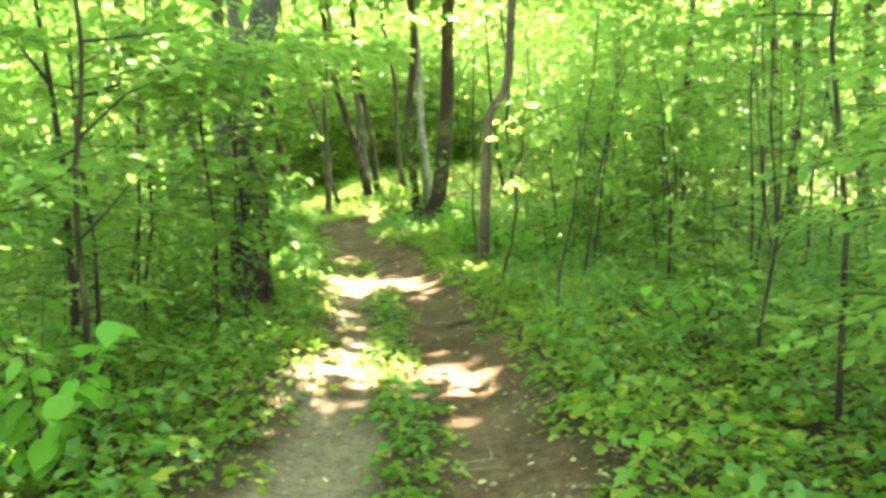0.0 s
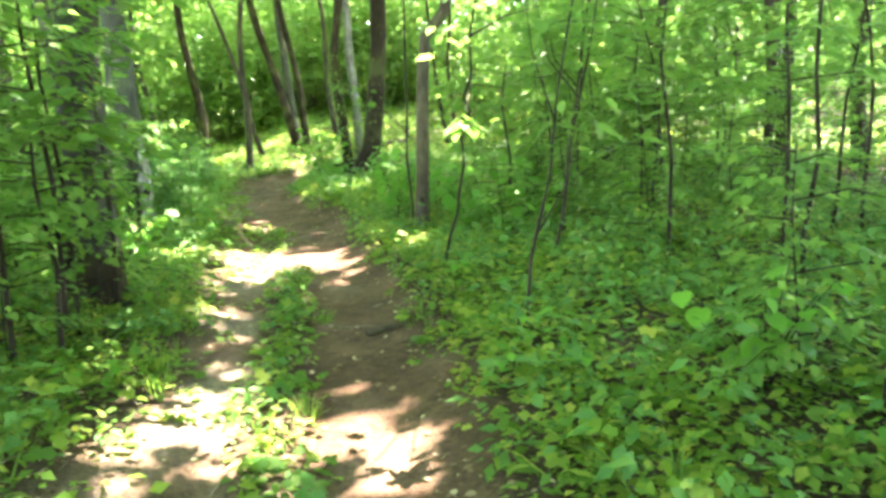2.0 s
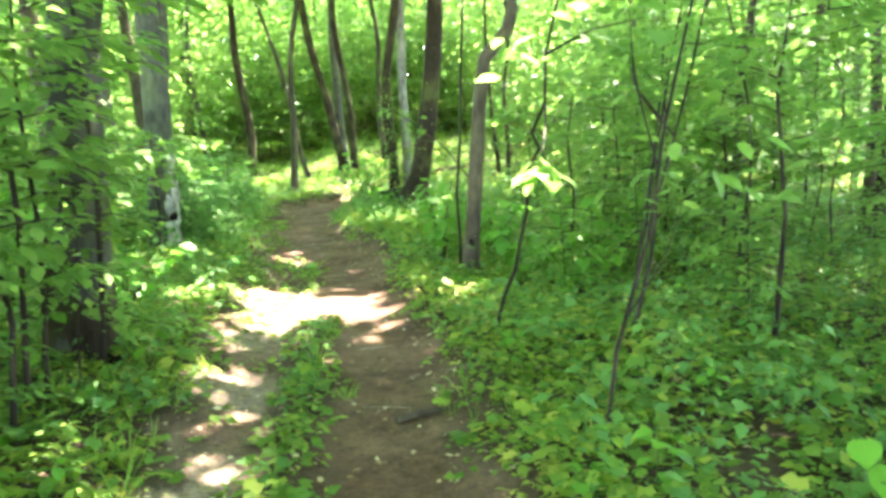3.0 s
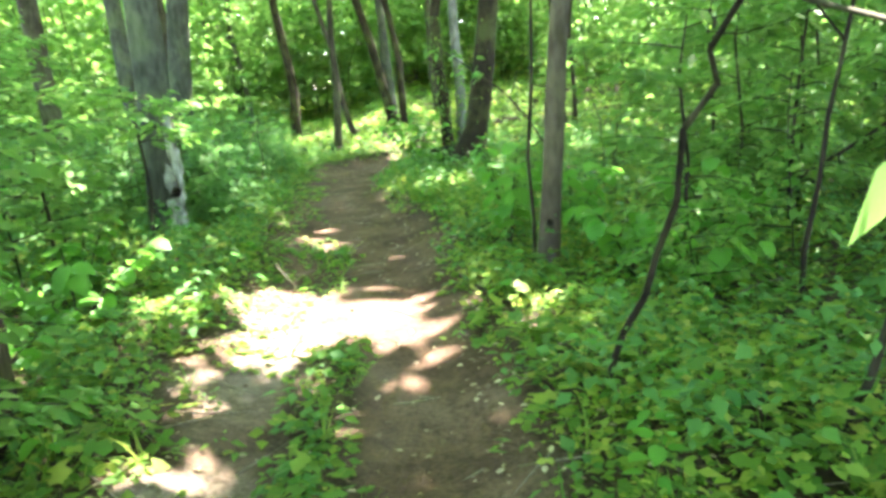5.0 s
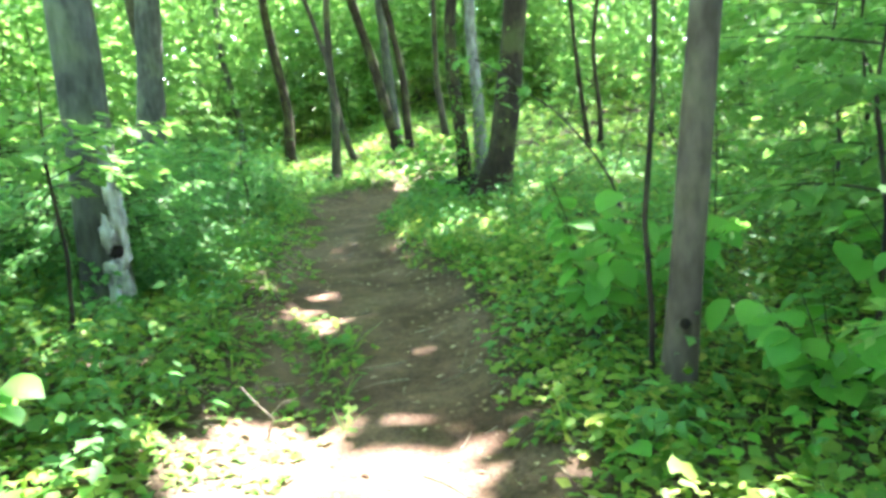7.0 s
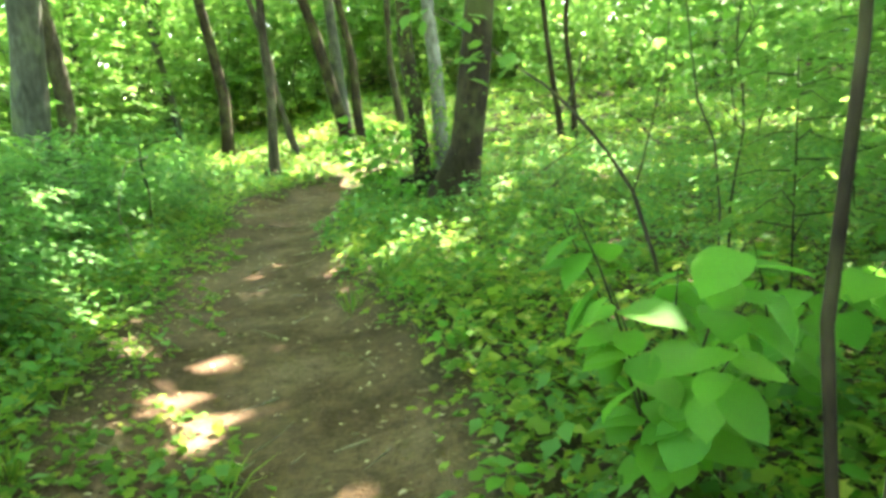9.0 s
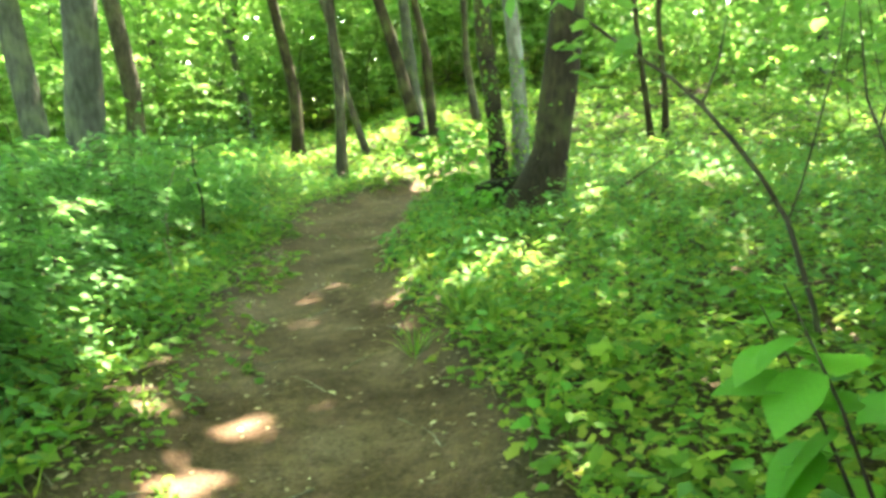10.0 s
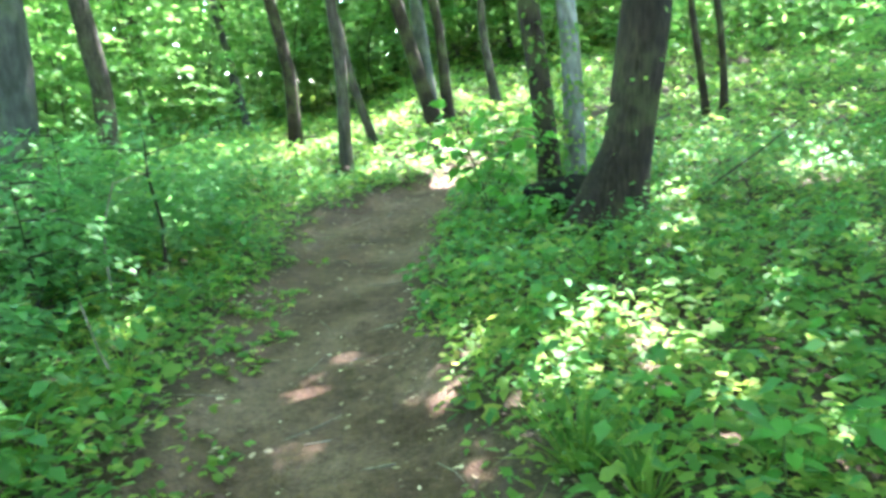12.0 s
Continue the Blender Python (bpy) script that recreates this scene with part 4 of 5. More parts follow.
for i, (x, y, r0, h, lean) in enumerate([(3.0, 7.2, 0.02, 4.2, 0.03), (2.73, 12.28, 0.02, 4, 0.05), (1.45, 8.33, 0.018, 3, 0.22), (2.05, 10.2, 0.022, 3.2, 0.13), (4.4, 9.2, 0.018, 3.6, 0.12),
                                       (1.78, 15.73, 0.012, 2.2, 0.05), (-2.62, 5.38, 0.034, 4.5, -0.03), (-2.95, 6.9, 0.018, 3.4, 0.14), (-3.3, 8.0, 0.02, 3.6, 0.1)]):
    line = [(lean * z + 0.09 * noise.noise((i * 3.3, z * 1.3, 0)), 0.09 * noise.noise((i * 3.3, z * 1.3, 7)), z) for z in np.linspace(-0.1, h, 9)]
    m = Vector(line[6])
    t = stem_thing("sapling", x, y, line, r0, "thin dark bare-stemmed sapling in the undergrowth", "sapling", group="bare-stemmed saplings",
                   forks=[[tuple(m), tuple(m + Vector((0.2, 0.1, 0.3))), tuple(m + Vector((0.5, 0.2, 0.5)))], [line[4], tuple(Vector(line[4]) + Vector((-0.22, 0.05, 0.3))), tuple(Vector(line[4]) + Vector((-0.3, 0.1, 0.8)))]])
    stem_leaves(t, [tuple(m + Vector((0.45, 0.2, 0.45))), tuple(Vector(line[4]) + Vector((-0.28, 0.1, 0.7))), line[7], line[8], line[5]], 0.12, 170, 20 + i, 0.38)
fan = stem_thing("sapling", 2.1, 5.05, [(0, 0, -0.1), (0.02, 0, 0.3), (0.08, 0, 0.6), (0.13, 0, 0.85), (0.14, 0.02, 1.2), (0.11, 0.03, 1.7), (0.13, 0, 2.6)], 0.017, "dark sapling forking knee-high into a fan of stems", "sapling", r1=0.006,
                 forks=[[(0.13, 0, 0.84), (0.2, 0.02, 1.15), (0.3, 0.02, 1.7), (0.4, 0, 2.5)], [(0.13, 0, 0.82), (0.28, -0.02, 1.1), (0.46, 0, 1.55), (0.62, 0.02, 2.3)], [(0.12, 0, 0.8), (0.05, 0.02, 1.2), (0.01, 0, 1.9), (-0.05, 0, 2.5)], [(0.14, 0, 0.95), (0.21, 0.1, 1.4), (0.24, 0.15, 2.4)]])
stem_leaves(fan, [(0.4, 0, 2.3), (0.6, 0, 2.1), (0.1, 0, 2.4), (-0.2, 0.1, 2.0), (0.3, 0.2, 1.9), (0.7, 0.2, 1.7)], 0.12, 150, 77, 0.3)
t = stem_thing("sapling", -1.95, 4.0, [(0, 0, -0.1), (0.0, 0, 0.4), (0.03, 0, 0.86), (0.02, 0.01, 1.25), (0.05, 0, 1.62), (0.11, 0.02, 2.0), (0.14, 0, 2.25), (0.13, 0, 2.6), (0.2, 0.03, 3.6)], 0.02, "dark upright sapling with thin crooked side branches", "sapling", mat=BARK_DARK, r1=0.009,
               forks=[[(0.14, 0, 2.25), (0.45, 0, 2.27), (0.65, 0.02, 2.29), (0.92, 0.03, 2.38)], [(0.05, 0, 1.62), (-0.15, 0, 1.5), (-0.3, -0.02, 1.44)], [(0.07, 0, 1.75), (0.34, 0.02, 1.98), (0.5, 0.04, 2.04)],
                      [(0.02, 0.01, 1.22), (0.2, 0.05, 1.4), (0.4, 0.08, 1.62)], [(0.05, 0, 1.7), (-0.22, 0.03, 1.6), (-0.27, 0, 1.78)]])
stem_leaves(t, [(0.9, 0, 2.4), (0.6, 0.1, 2.32), (0.45, 0.1, 2.05), (0.4, 0.1, 1.6), (-0.25, 0.1, 1.5), (-0.3, 0, 1.75), (0.15, 0, 2.7), (0.2, 0, 3.4), (-0.5, 0.2, 1.9), (0.0, 0.3, 2.5)], 0.115, 170, 51, 0.17)
stem_thing("vine_stem", 0.5, 11.62, [(0, 0, -0.1), (0.01, 0, 0.4), (-0.02, 0, 0.9), (0.03, -0.01, 1.5), (0.05, 0, 2.2), (0.1, 0, 3.2)], 0.016, "thin dark climbing stem beside the knot-hole tree", "sapling", r1=0.012)
stem_thing("leaning_branch", 2.2, 12.4, [(0, 0, -0.05), (0.35, 0, 0.28), (0.66, 0, 0.5), (1.2, 0.05, 0.8), (1.9, 0.1, 1.25)], 0.022, "dark bare stem leaning low over the herbs", "branch", r1=0.012)
t = stem_thing("arched_sapling", 0.86, 14.75, [(0.17, 0, -0.1), (0.1, 0, 0.3), (-0.03, 0, 0.74), (-0.15, 0, 0.95), (-0.28, 0, 1.13), (-0.42, 0.01, 1.3), (-0.55, 0.02, 1.43), (-0.72, 0.02, 1.55), (-0.93, 0.04, 1.72), (-1.2, 0.06, 1.9)], 0.016, "grey-brown sapling arching towards the path", "sapling", mat=BARK_BROWN, r1=0.007,
               forks=[[(-0.03, 0, 0.74), (0.03, 0.02, 0.9), (0.08, 0.03, 1.08), (0.2, 0.06, 1.53), (0.24, 0.06, 2.0)], [(-0.42, 0.01, 1.3), (-0.34, 0.03, 1.5), (-0.3, 0.05, 1.7)]])
stem_leaves(t, [(-1.0, 0.04, 1.78), (-1.2, 0.06, 1.9), (-0.8, 0.02, 1.62), (-0.95, -0.05, 1.55), (0.24, 0.06, 1.95)], 0.13, 44, 9, 0.13)
stem_thing("sapling", 1.62, 15.5, [(0, 0, -0.1), (0.02, 0, 0.5), (-0.02, 0, 1.0), (-0.14, 0, 1.3), (-0.2, 0, 1.8), (-0.28, 0, 2.6)], 0.011, "thin pale upright stem over low herbs", "sapling", mat=BARK_BROWN)
stem_thing("dead_branch", 0.46, 20.84, [(0, 0, -0.03), (0.45, 0.1, 0.2), (0.9, 0.2, 0.46), (1.35, 0.3, 0.75)], 0.02, "bare dead branch propped over the herbs", "branch", mat=BARK_BROWN)
stem_thing("fallen_stick", -0.01, 7.64, [(0, 0, 0.02), (0.14, 0.06, 0.035), (0.28, 0.12, 0.028), (0.43, 0.19, 0.05)], 0.024, "brown fallen stick lying across the path", "stick", mat=BARK_EVEN, r1=0.017)
stem_thing("dry_twig", -1.5, 11.55, [(0, 0, 0.0), (0.05, -0.05, 0.09), (-0.02, -0.1, 0.2), (-0.08, -0.12, 0.3)], 0.007, "pale dry twig standing at the path's edge", "twig", mat=DEAD_WOOD, r1=0.003,
           forks=[[(0.04, -0.06, 0.12), (0.12, -0.1, 0.2), (0.2, -0.1, 0.22)]])


def fallen_log():
    t = thing("rotten_log", -0.66, 20.78, ground_z(-0.66, 20.78), "short dark rotten log beside the swept trunk", "log")
    line = [(-0.3, -0.1, 0.2), (-0.1, -0.1, 0.22), (0.15, -0.1, 0.23), (0.36, -0.1, 0.22)]
    part("log_body", limb_mesh("log_body", [tube(line, [0.17, 0.19, 0.2, 0.19], 12, 3, 0.3)], HOLLOW), t)
    part("hollow_end", limb_mesh("hollow_end", [tube([(-0.325, -0.1, 0.2), (-0.295, -0.1, 0.2)], [0.13, 0.15], 12, 3, 0.3)], HOLLOW), t)


fallen_log()


# ---- scars, knots and ivy on single trunks ----
def lump(rx, ry, rz, seed, rough=0.25, segs=14, rings=8):
    verts, faces = [], []
    for i in range(rings + 1):
        a = math.pi * i / rings
        for k in range(segs):
            b = 2 * math.pi * k / segs
            d = Vector((math.sin(a) * math.cos(b), math.sin(a) * math.sin(b), math.cos(a)))
            q = 1 + rough * noise.noise(d * 2.1 + Vector((seed, 0, 0)))
            verts.append(Vector((d.x * rx, d.y * ry, d.z * rz)) * q)
    for i in range(rings):
        for k in range(segs):
            a, b = i * segs + k, i * segs + (k + 1) % segs
            faces.append((a, b, b + segs, a + segs))
    return verts, faces


def on_trunk(tree, name, mesh_piece, mat, angle, z, out, label):
    t, line, rad = tree
    c = [float(np.interp(z, [q[2] for q in line], [q[k] for q in line])) for k in range(2)]
    r = float(np.interp(z, [q[2] for q in line], rad)) * out
    ob = part(name, limb_mesh(name, [mesh_piece], mat), t, label)
    ob.matrix_basis = Matrix.Translation((c[0] + math.cos(angle) * r, c[1] + math.sin(angle) * r, z)) @ Matrix.Rotation(angle, 4, "Z")
    return ob


for k, (ang, z, w, h) in enumerate([(-0.5, 1.0, 0.045, 0.32), (-0.35, 0.74, 0.075, 0.2), (-0.8, 0.64, 0.055, 0.14), (-0.15, 0.5, 0.06, 0.16), (-0.75, 0.38, 0.085, 0.055), (-0.85, 0.13, 0.05, 0.17), (-0.35, 0.2, 0.06, 0.14), (-0.1, 0.7, 0.03, 0.13), (-0.55, 0.3, 0.05, 0.08)]):
    on_trunk(tN, "scar", lump(0.045 + 0.014 * (k % 3), w, h, 2.0 + 3.7 * k, 0.9), SCAR_WOOD, ang, z, 1.02, "pale torn wood")
# raised near-black lump, its colour standing for the shade in a hole
on_trunk(tN, "hollow", lump(0.04, 0.055, 0.05, 8.0, 0.6), HOLLOW, -0.62, 0.5, 1.22, "hole whose inner shade is a near-black lump")
# dark bark round this grey foot paints in the shade it stands in
on_trunk(tS, "foot_shade", lump(0.235, 0.25, 0.95, 2.6, 0.3), BARK_DARK, -1.3, 0.16, 0.1, "shade at the foot, put in as a dark bark lump")
on_trunk(tP, "knot_rim", lump(0.02, 0.04, 0.045, 3.0, 0.3), BARK_BROWN, -1.75, 0.4, 0.93, "swollen bark rim")
# likewise a black bump: the knot's inner shade is in its colour
on_trunk(tP, "knot_hole", lump(0.014, 0.026, 0.028, 4.0, 0.2), HOLLOW, -1.72, 0.42, 1.16, "small knot hole, its shade put in as a near-black lump")
on_trunk(tE, "root_foot", lump(0.16, 0.22, 0.16, 6.0, 0.5), BARK_DARK, -1.7, 0.02, 1.0, "dark mossy root")
part("root_foot", limb_mesh("root_foot", [tube([(0.27, -0.01, 1.05), (0.17, -0.03, 0.75), (0.06, -0.05, 0.48), (-0.06, -0.07, 0.25), (-0.18, -0.09, 0.06), (-0.3, -0.1, -0.12)], [0.12, 0.185, 0.215, 0.225, 0.23, 0.22], 16, 7.0, 0.16)], BARK_DARK), tL[0], "dark spreading root")


def ivy(tree, z0, z1, n, seed, size=0.06):
    t, line, rad = tree
    r = np.random.default_rng(seed)
    z = z0 + (z1 - z0) * r.uniform(0, 1, n) ** 1.3
    a = r.uniform(0, 6.28, n)
    c = [np.interp(z, [q[2] for q in line], [q[k] for q in line]) for k in range(2)]
    d = np.interp(z, [q[2] for q in line], rad) + r.uniform(0.0, 0.07, n)
    v, f = leaves(LOBED, np.stack([c[0] + np.cos(a) * d, c[1] + np.sin(a) * d, z], 1), a - math.pi / 2, r.normal(-0.6, 0.4, n), r.normal(0, 0.4, n), size * r.uniform(0.6, 1.3, n))
    tagged(part("ivy", mesh_of("ivy", v, f, GREEN_HERB), t, "climbing ivy leaves"), kind="stuff")


ivy(tJ, 0.1, 3.0, 420, 1)
ivy(tK, 0.1, 1.9, 420, 2)
ivy(tL, 0.2, 3.5, 40, 3, 0.045)
ivy(tS, 0.6, 2.6, 160, 4)


# ---- leaf sprays over the path's start ----
def leaf_spray(x, y, z0, arms, size, label, seed):
    """A slim sapling whose long level branches carry leaves on both sides."""
    r = np.random.default_rng(seed)
    t = thing("sapling", x, y, ground_z(x, y), label, "sapling", "saplings of the undergrowth")
    top = max(a[2] for a in arms)
    part("stem", limb_mesh("stem", [tube([(0, 0, -0.1), (0.05, 0.02, top * 0.4), (-0.02, 0.05, top * 0.75), (0.03, 0, top)], [0.02, 0.016, 0.012, 0.006], 7, seed, 0.2)], TWIG), t)
    pos, head = [], []
    for ang, L, z in arms:
        d = np.array([math.cos(ang), math.sin(ang), 0.0])
        n = np.array([-d[1], d[0], 0.0])
        at = [np.array([0.0, 0, z - 0.12 * L]) + d * L * u + np.array([0, 0, 0.12 * L * (1 - (1 - u) ** 2)]) for u in (0, 0.3, 0.65, 1)]
        part("branch", limb_mesh("branch", [tube([tuple(p) for p in at], [0.008, 0.006, 0.004, 0.002], 5, seed)], TWIG), t)
        for j in range(int(64 * L)):
            u = r.uniform(0.2, 1)
            side = 1 if j % 2 else -1
            c = np.array([np.interp(u, (0, 0.3, 0.65, 1), [q[k] for q in at]) for k in range(3)]) + n * side * r.uniform(0.02, 0.34) * (1.15 - u * 0.6) + np.array([0, 0, r.normal(-0.02, 0.035)])
            pos.append(c)
            head.append(ang - math.pi / 2 + side * r.uniform(0.3, 1.2))
    m = len(pos)
    v, f = leaves(OVATE, np.array(pos), np.array(head), r.normal(-0.2, 0.22, m), r.normal(0, 0.25, m), size * r.uniform(0.65, 1.25, m))
    tagged(part("foliage", mesh_of("foliage", v, f, GREEN_SAPLING), t), kind="stuff")


leaf_spray(-2.45, 5.2, 2.4, [(0.3, 1.9, 2.42), (-0.25, 1.8, 2.3), (0.8, 1.5, 2.55), (0.02, 2.2, 2.36), (0.1, 1.2, 2.12), (0.55, 1.3, 2.25), (-0.6, 1.3, 2.42), (2.4, 1.2, 2.3), (-2.4, 1.1, 1.9), (3.4, 1.2, 2.6), (-1.0, 1.0, 1.7), (-1.9, 0.9, 1.3)], 0.12, "thin sapling whose yellow-green sprays overhang the path", 3)
leaf_spray(-2.05, 7.75, 1.9, [(0.2, 0.55, 1.25), (-0.9, 0.7, 1.45), (-2.2, 0.8, 1.2), (3.0, 0.7, 1.6), (1.2, 0.6, 1.7), (-1.5, 0.5, 1.0), (0.0, 0.6, 1.9), (-1.2, 0.7, 1.85), (-1.9, 0.6, 2.1), (-2.6, 0.7, 1.75), (-0.5, 0.7, 2.25), (-1.6, 0.6, 1.6), (0.7, 0.6, 1.5), (-2.9, 0.6, 2.35)], 0.10, "young leafy sapling before a thick grey trunk", 4)
leaf_spray(-1.95, 7.2, 1.5, [(-0.2, 0.5, 1.15), (-1.4, 0.6, 1.0), (3.3, 0.7, 1.35), (2.2, 0.6, 1.5), (-2.4, 0.6, 0.8)], 0.09, "slim sapling with fine sprays before a thick grey trunk", 14)
leaf_spray(-2.0, 7.45, 2.6, [(-0.2, 0.6, 0.85), (-1.3, 0.7, 1.05), (-2.3, 0.7, 1.2), (3.1, 0.8, 1.4), (0.3, 0.7, 1.45), (-1.7, 0.7, 1.55), (-0.7, 0.7, 1.7), (2.7, 0.8, 1.8), (-2.6, 0.7, 2.0), (0.1, 0.8, 2.05), (-1.4, 0.7, 2.2), (3.3, 0.8, 2.4), (-0.4, 0.8, 2.5), (-2.0, 0.7, 2.7)], 0.115, "leafy young sapling before a thick grey trunk", 15)
leaf_spray(-2.15, 7.0, 2.7, [(-0.3, 0.6, 1.5), (-1.3, 0.6, 1.7), (-2.3, 0.6, 1.9), (3.1, 0.7, 1.6), (0.3, 0.7, 2.0), (-1.7, 0.6, 2.2), (-0.7, 0.7, 2.35), (2.7, 0.7, 2.1), (-2.6, 0.6, 2.5), (0.1, 0.8, 2.6)], 0.11, "leafy sapling hiding a thick grey trunk's middle", 16)
leaf_spray(-1.95, 8.3, 3.2, [(0.0, 1.7, 2.75), (0.45, 1.6, 2.95), (-0.5, 1.5, 2.65), (0.9, 1.2, 3.1), (-0.2, 1.9, 3.05), (0.2, 1.2, 2.5), (-1.1, 1.1, 2.9), (2.2, 1.0, 2.8)], 0.12, "slim sapling whose leafy branches arch over the path", 17)
leaf_spray(2.05, 3.9, 2.4, [(2.9, 0.9, 2.75), (1.6, 1.0, 2.6), (0.4, 1.0, 2.4), (2.2, 1.1, 2.3)], 0.11, "thin sapling with leaf sprays above eye height", 5)
leaf_spray(2.5, 8.4, 2.3, [(2.7, 1.2, 2.1), (-2.5, 1.0, 1.9), (0.3, 1.1, 2.3), (1.5, 1.1, 1.7), (-1.2, 0.9, 1.5)], 0.11, "young tree with level sprays beside the path", 6)
leaf_spray(-4.4, 10.6, 1.6, [(-0.4, 1.0, 1.25), (-1.6, 0.9, 1.0), (0.6, 0.8, 1.45), (2.6, 0.9, 1.3), (-2.6, 0.8, 0.8)], 0.12, "low sapling with pale sunlit leaves before a scarred trunk", 7)
leaf_spray(1.75, 11.9, 2.2, [(2.8, 0.9, 1.75), (-2.3, 0.9, 1.5), (-0.8, 0.9, 1.9), (0.8, 1.0, 1.2), (3.6, 0.8, 1.0)], 0.13, "young tree with broad level sprays", 8)


for i, (x, y, top) in enumerate([(2.5, 12.9, 2.3), (3.3, 13.5, 2.8), (2.75, 14.7, 2.6), (3.9, 14.6, 3.0), (4.5, 13.0, 2.7), (3.5, 12.0, 2.2), (4.9, 15.4, 3.1), (3.6, 16.0, 2.9), (5.6, 14.4, 2.9)]):
    turn = random.Random(200 + i)
    leaf_spray(x, y, top, [(k * 2.4 + turn.uniform(-0.4, 0.4), turn.uniform(0.75, 1.15), 0.55 + (top - 0.55) * k / 11 + turn.uniform(-0.1, 0.1)) for k in range(12)], 0.135, "young tree with broad level leaf sprays from top to foot", 60 + i)


# ---- seedlings along the path's edges, each leaf a piece ----
def seedlings():
    kinds = []
    for k, (h, n, size) in enumerate([(0.16, 6, 0.065), (0.22, 8, 0.06), (0.12, 5, 0.075), (0.28, 9, 0.06)]):
        r = random.Random(70 + k)
        t = thing("seedling", 0, 0, 0, "small green seedling in the herbs beside the path", "seedling", "seedlings along the path")
        stem = part("stem", limb_mesh("stem", [tube([(0, 0, -0.03), (0.01, 0, h * 0.5), (0.0, 0.01, h)], [0.003, 0.0025, 0.0015], 5, k)], GREEN_STEM), t)
        for j in range(n):
            u = 0.45 + 0.55 * (j + 0.5) / n
            leaf = part("leaf", BROAD, stem)
            sc = size * r.uniform(0.7, 1.15)
            leaf.matrix_basis = Matrix.Translation((0, 0, h * u)) @ Euler((r.uniform(-0.4, 0.25), r.uniform(-0.25, 0.25), j * 2.4 + r.uniform(-0.4, 0.4))).to_matrix().to_4x4() @ Matrix.Translation((0, 0.03, 0)) @ Matrix.Diagonal((sc * 0.8, sc, sc, 1))
        kinds.append(t)
    r = random.Random(9)
    used, put = set(), 0
    while put < 190:
        y = r.uniform(2.3, 20)
        side = r.choice((-1, 1))
        x = float(np.interp(y, PATH_Y, PATH_X)) + side * (float(np.interp(y, PATH_Y, PATH_W)) / 2 + 0.1 + 2.2 * r.random() ** 1.3)
        if float(trodden(x, y)) > 0.3:
            continue
        src = r.choice(kinds)
        sc = r.uniform(0.8, 1.35)
        m = pose(x, y, ground_z(x, y), r.uniform(-8, 8), r.uniform(-8, 8), r.uniform(0, 360)) @ Matrix.Diagonal((sc, sc, sc, 1))
        if id(src) in used:
            copy_thing(src, pose(0, 0, 0)).matrix_basis = m
        else:
            used.add(id(src))
            src.matrix_basis = m
        put += 1


seedlings()


# ---- small pale dead wood ----
stem_thing("fallen_stick", 1.72, 10.35, [(0, 0, 0.05), (0.15, 0.06, 0.09), (0.32, 0.14, 0.1)], 0.01, "short pale stick lying on the herbs", "stick", mat=DEAD_WOOD, r1=0.012)
stem_thing("dead_stalk", -3.95, 18.3, [(0, 0, 0.0), (0.0, 0, 0.45), (0.06, 0, 0.72), (0.16, 0, 0.95), (0.4, 0, 1.0)], 0.011, "pale bent dead stalk among green mounds", "stalk", mat=DEAD_WOOD)
stem_thing("dead_stalk", -3.2, 16.95, [(0, 0, 0.0), (-0.08, 0, 0.22), (-0.13, 0, 0.5)], 0.009, "pale dead stalk leaning in the herbs", "stalk", mat=DEAD_WOOD)
stem_thing("fallen_stick", -1.95, 18.05, [(0, 0, 0.012), (0.16, 0.03, 0.016), (0.34, 0.05, 0.014)], 0.011, "pale stick lying on the trodden path", "stick", mat=DEAD_WOOD)


# ---- waist-high bushes on the left bank ----
def bank_bushes():
    kinds = [make_sapling(41 + k, h, 20, 0.085, "waist-high bush of soft bluish-green leaves", mat=GREEN_BLUISH, low=0.12, per=75, blade=SIMPLE, reach=1.35, droop=0.3) for k, h in enumerate([1.25, 1.0])]
    for t in kinds:
        t.name = "bush"
        tagged(t, category="bush", group="bushes on the bank")
    r = random.Random(21)
    for i in range(24):
        y = 13.4 + 0.31 * i + r.uniform(-0.2, 0.2)
        x = float(np.interp(y, PATH_Y, PATH_X)) - float(np.interp(y, PATH_Y, PATH_W)) / 2 - r.uniform(1.0, 3.4)
        m = pose(x, y, ground_z(x, y), 0, 0, r.uniform(0, 360)) @ Matrix.Diagonal((1, 1, r.uniform(0.85, 1.1), 1))
        if i < 2:
            kinds[i].matrix_basis = m
        else:
            copy_thing(kinds[i % 2], pose(0, 0, 0)).matrix_basis = m


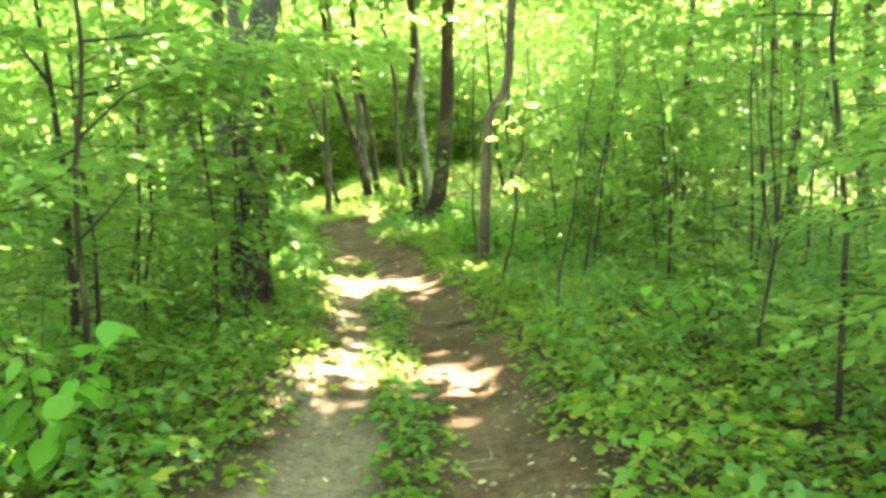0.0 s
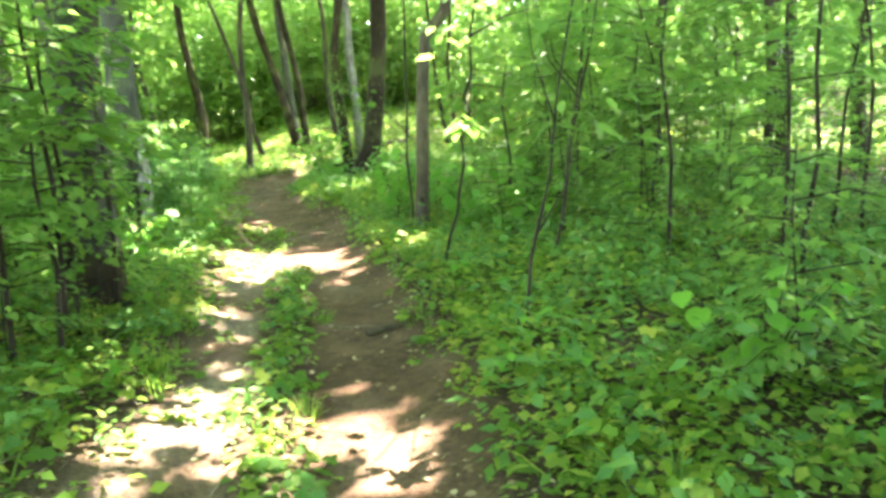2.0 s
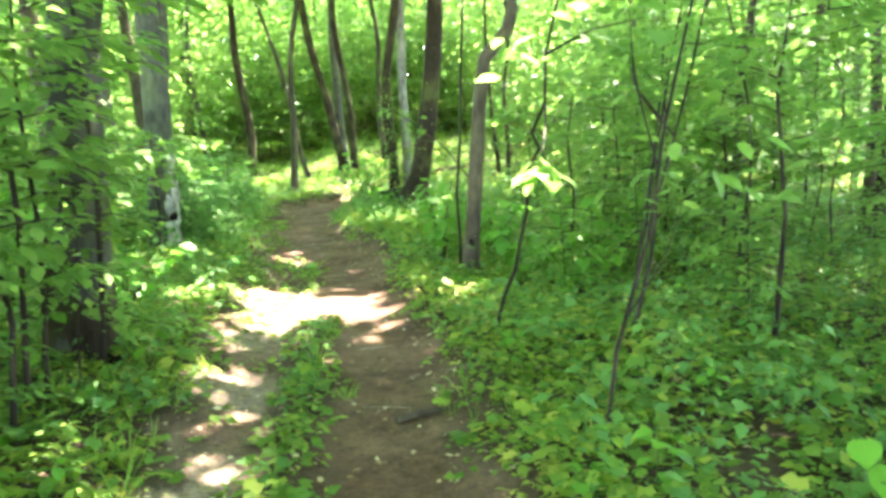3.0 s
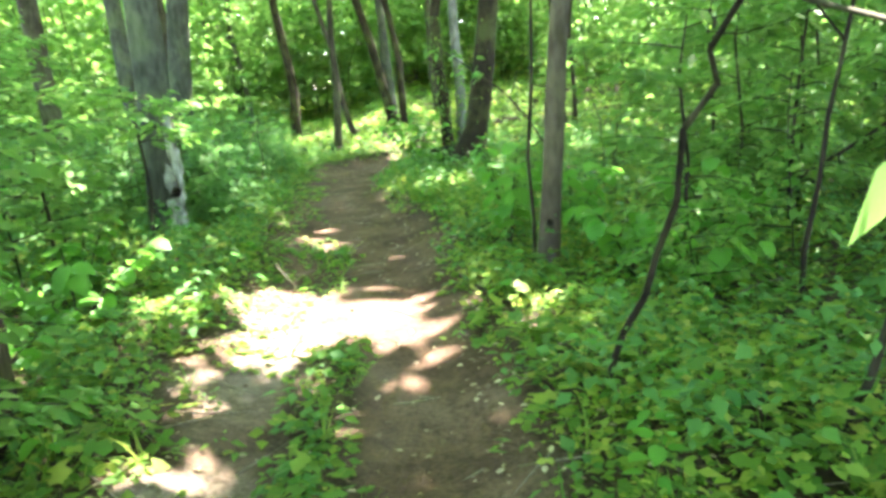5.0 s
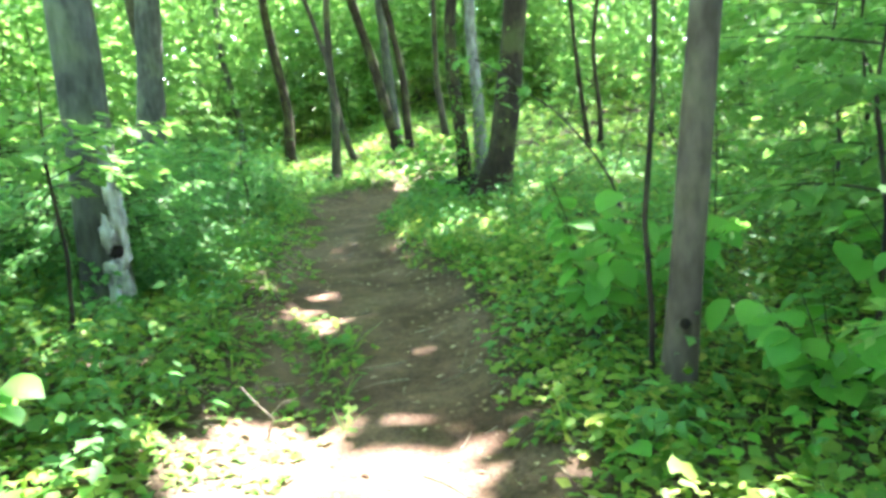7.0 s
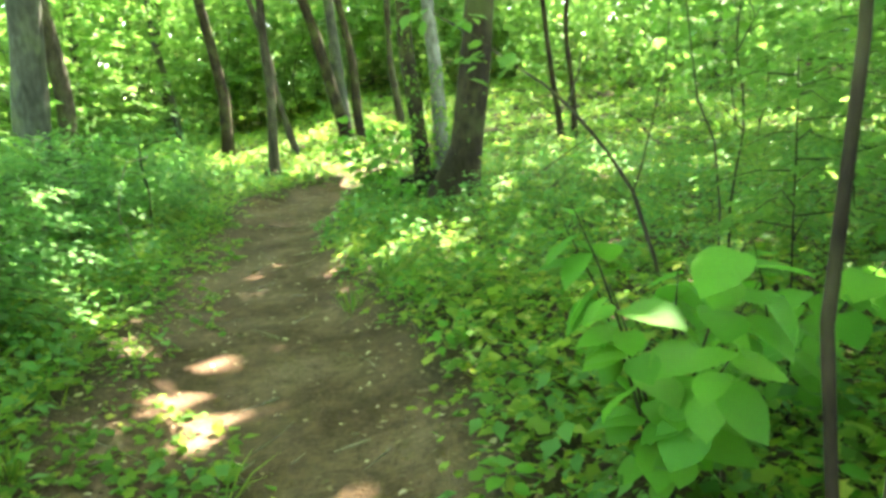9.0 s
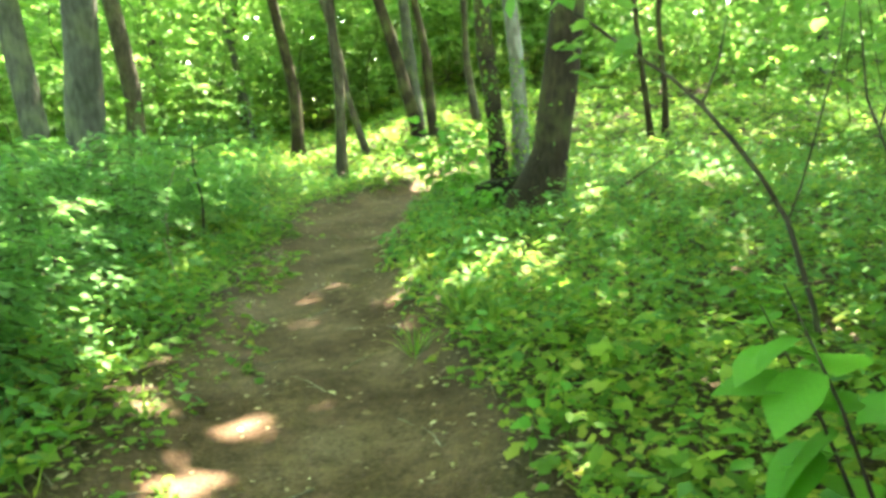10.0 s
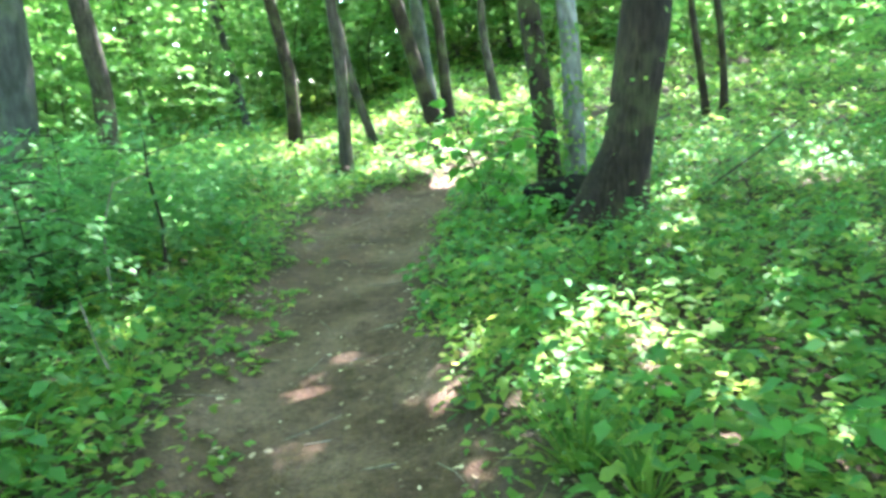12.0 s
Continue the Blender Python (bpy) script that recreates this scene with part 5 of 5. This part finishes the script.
bank_bushes()
leaf_spray(-4.4, 15.9, 1.3, [(-0.3, 0.9, 1.15), (-1.4, 0.9, 0.95), (0.7, 0.8, 1.3), (2.4, 0.9, 1.1), (-2.4, 0.9, 1.25), (3.6, 0.7, 0.8)], 0.10, "low sapling with pale-topped sprays on the bank", 31)
leaf_spray(-5.3, 17.6, 1.3, [(0.2, 0.9, 1.2), (-1.2, 1.0, 1.0), (1.3, 0.8, 1.35), (2.9, 0.9, 1.1), (-2.2, 0.9, 1.3)], 0.10, "low sapling with level leaf sprays on the bank", 32)
leaf_spray(-4.0, 19.2, 1.2, [(-0.5, 0.7, 1.0), (-1.6, 0.8, 0.85), (0.9, 0.7, 1.15), (2.6, 0.8, 1.0), (3.7, 0.8, 1.2)], 0.095, "low sapling with level leaf sprays above green mounds", 33)
leaf_spray(-3.12, 12.6, 1.7, [(k * 1.3 + 0.3, 0.65 + 0.1 * (k % 3), 1.2 + 0.06 * k) for k in range(9)], 0.115, "slim sapling with level leaves before a scarred trunk", 35)
leaf_spray(-3.3, 11.2, 1.5, [(k * 1.9, 0.7 + 0.1 * (k % 2), 0.7 + 0.1 * k) for k in range(8)], 0.12, "slim sapling with level leaves on the bank", 36)
leaf_spray(-5.0, 12.9, 2.1, [(-0.6, 1.0, 1.9), (-1.6, 1.0, 1.5), (0.4, 0.9, 2.2), (2.3, 1.0, 1.7), (3.4, 1.0, 1.2), (-2.5, 0.9, 0.9)], 0.11, "young leafy tree beside a scarred grey trunk", 34)


# ---- single tufts of grass at the path's edge ----
def grass_tuft(x, y, n, length, seed):
    r = np.random.default_rng(seed)
    t = thing("grass_tuft", x, y, ground_z(x, y), "tuft of fine green grass at the path's edge", "grass", "grass tufts by the path")
    a = r.uniform(0, 6.28, n)
    p = np.stack([np.cos(a) * r.uniform(0, 0.06, n), np.sin(a) * r.uniform(0, 0.06, n), np.full(n, -0.01)], 1)
    v, f = leaves(BLADE, p, a - math.pi / 2, r.normal(1.05, 0.25, n), r.normal(0, 0.4, n), length * r.uniform(0.6, 1.2, n))
    tagged(part("sward", mesh_of("sward", v, f, GREEN_HERB), t), kind="stuff")


for i, (x, y, n, length) in enumerate([(-0.82, 15.95, 90, 0.34), (-0.62, 15.7, 60, 0.28), (-1.1, 15.5, 40, 0.22), (-2.95, 15.2, 40, 0.22), (0.75, 7.9, 40, 0.22), (-1.25, 6.9, 45, 0.2), (0.95, 5.2, 40, 0.24), (-0.35, 8.1, 40, 0.14), (-0.3, 6.2, 40, 0.14), (-2.2, 12.9, 50, 0.22)]):
    grass_tuft(x, y, n, length, 90 + i)
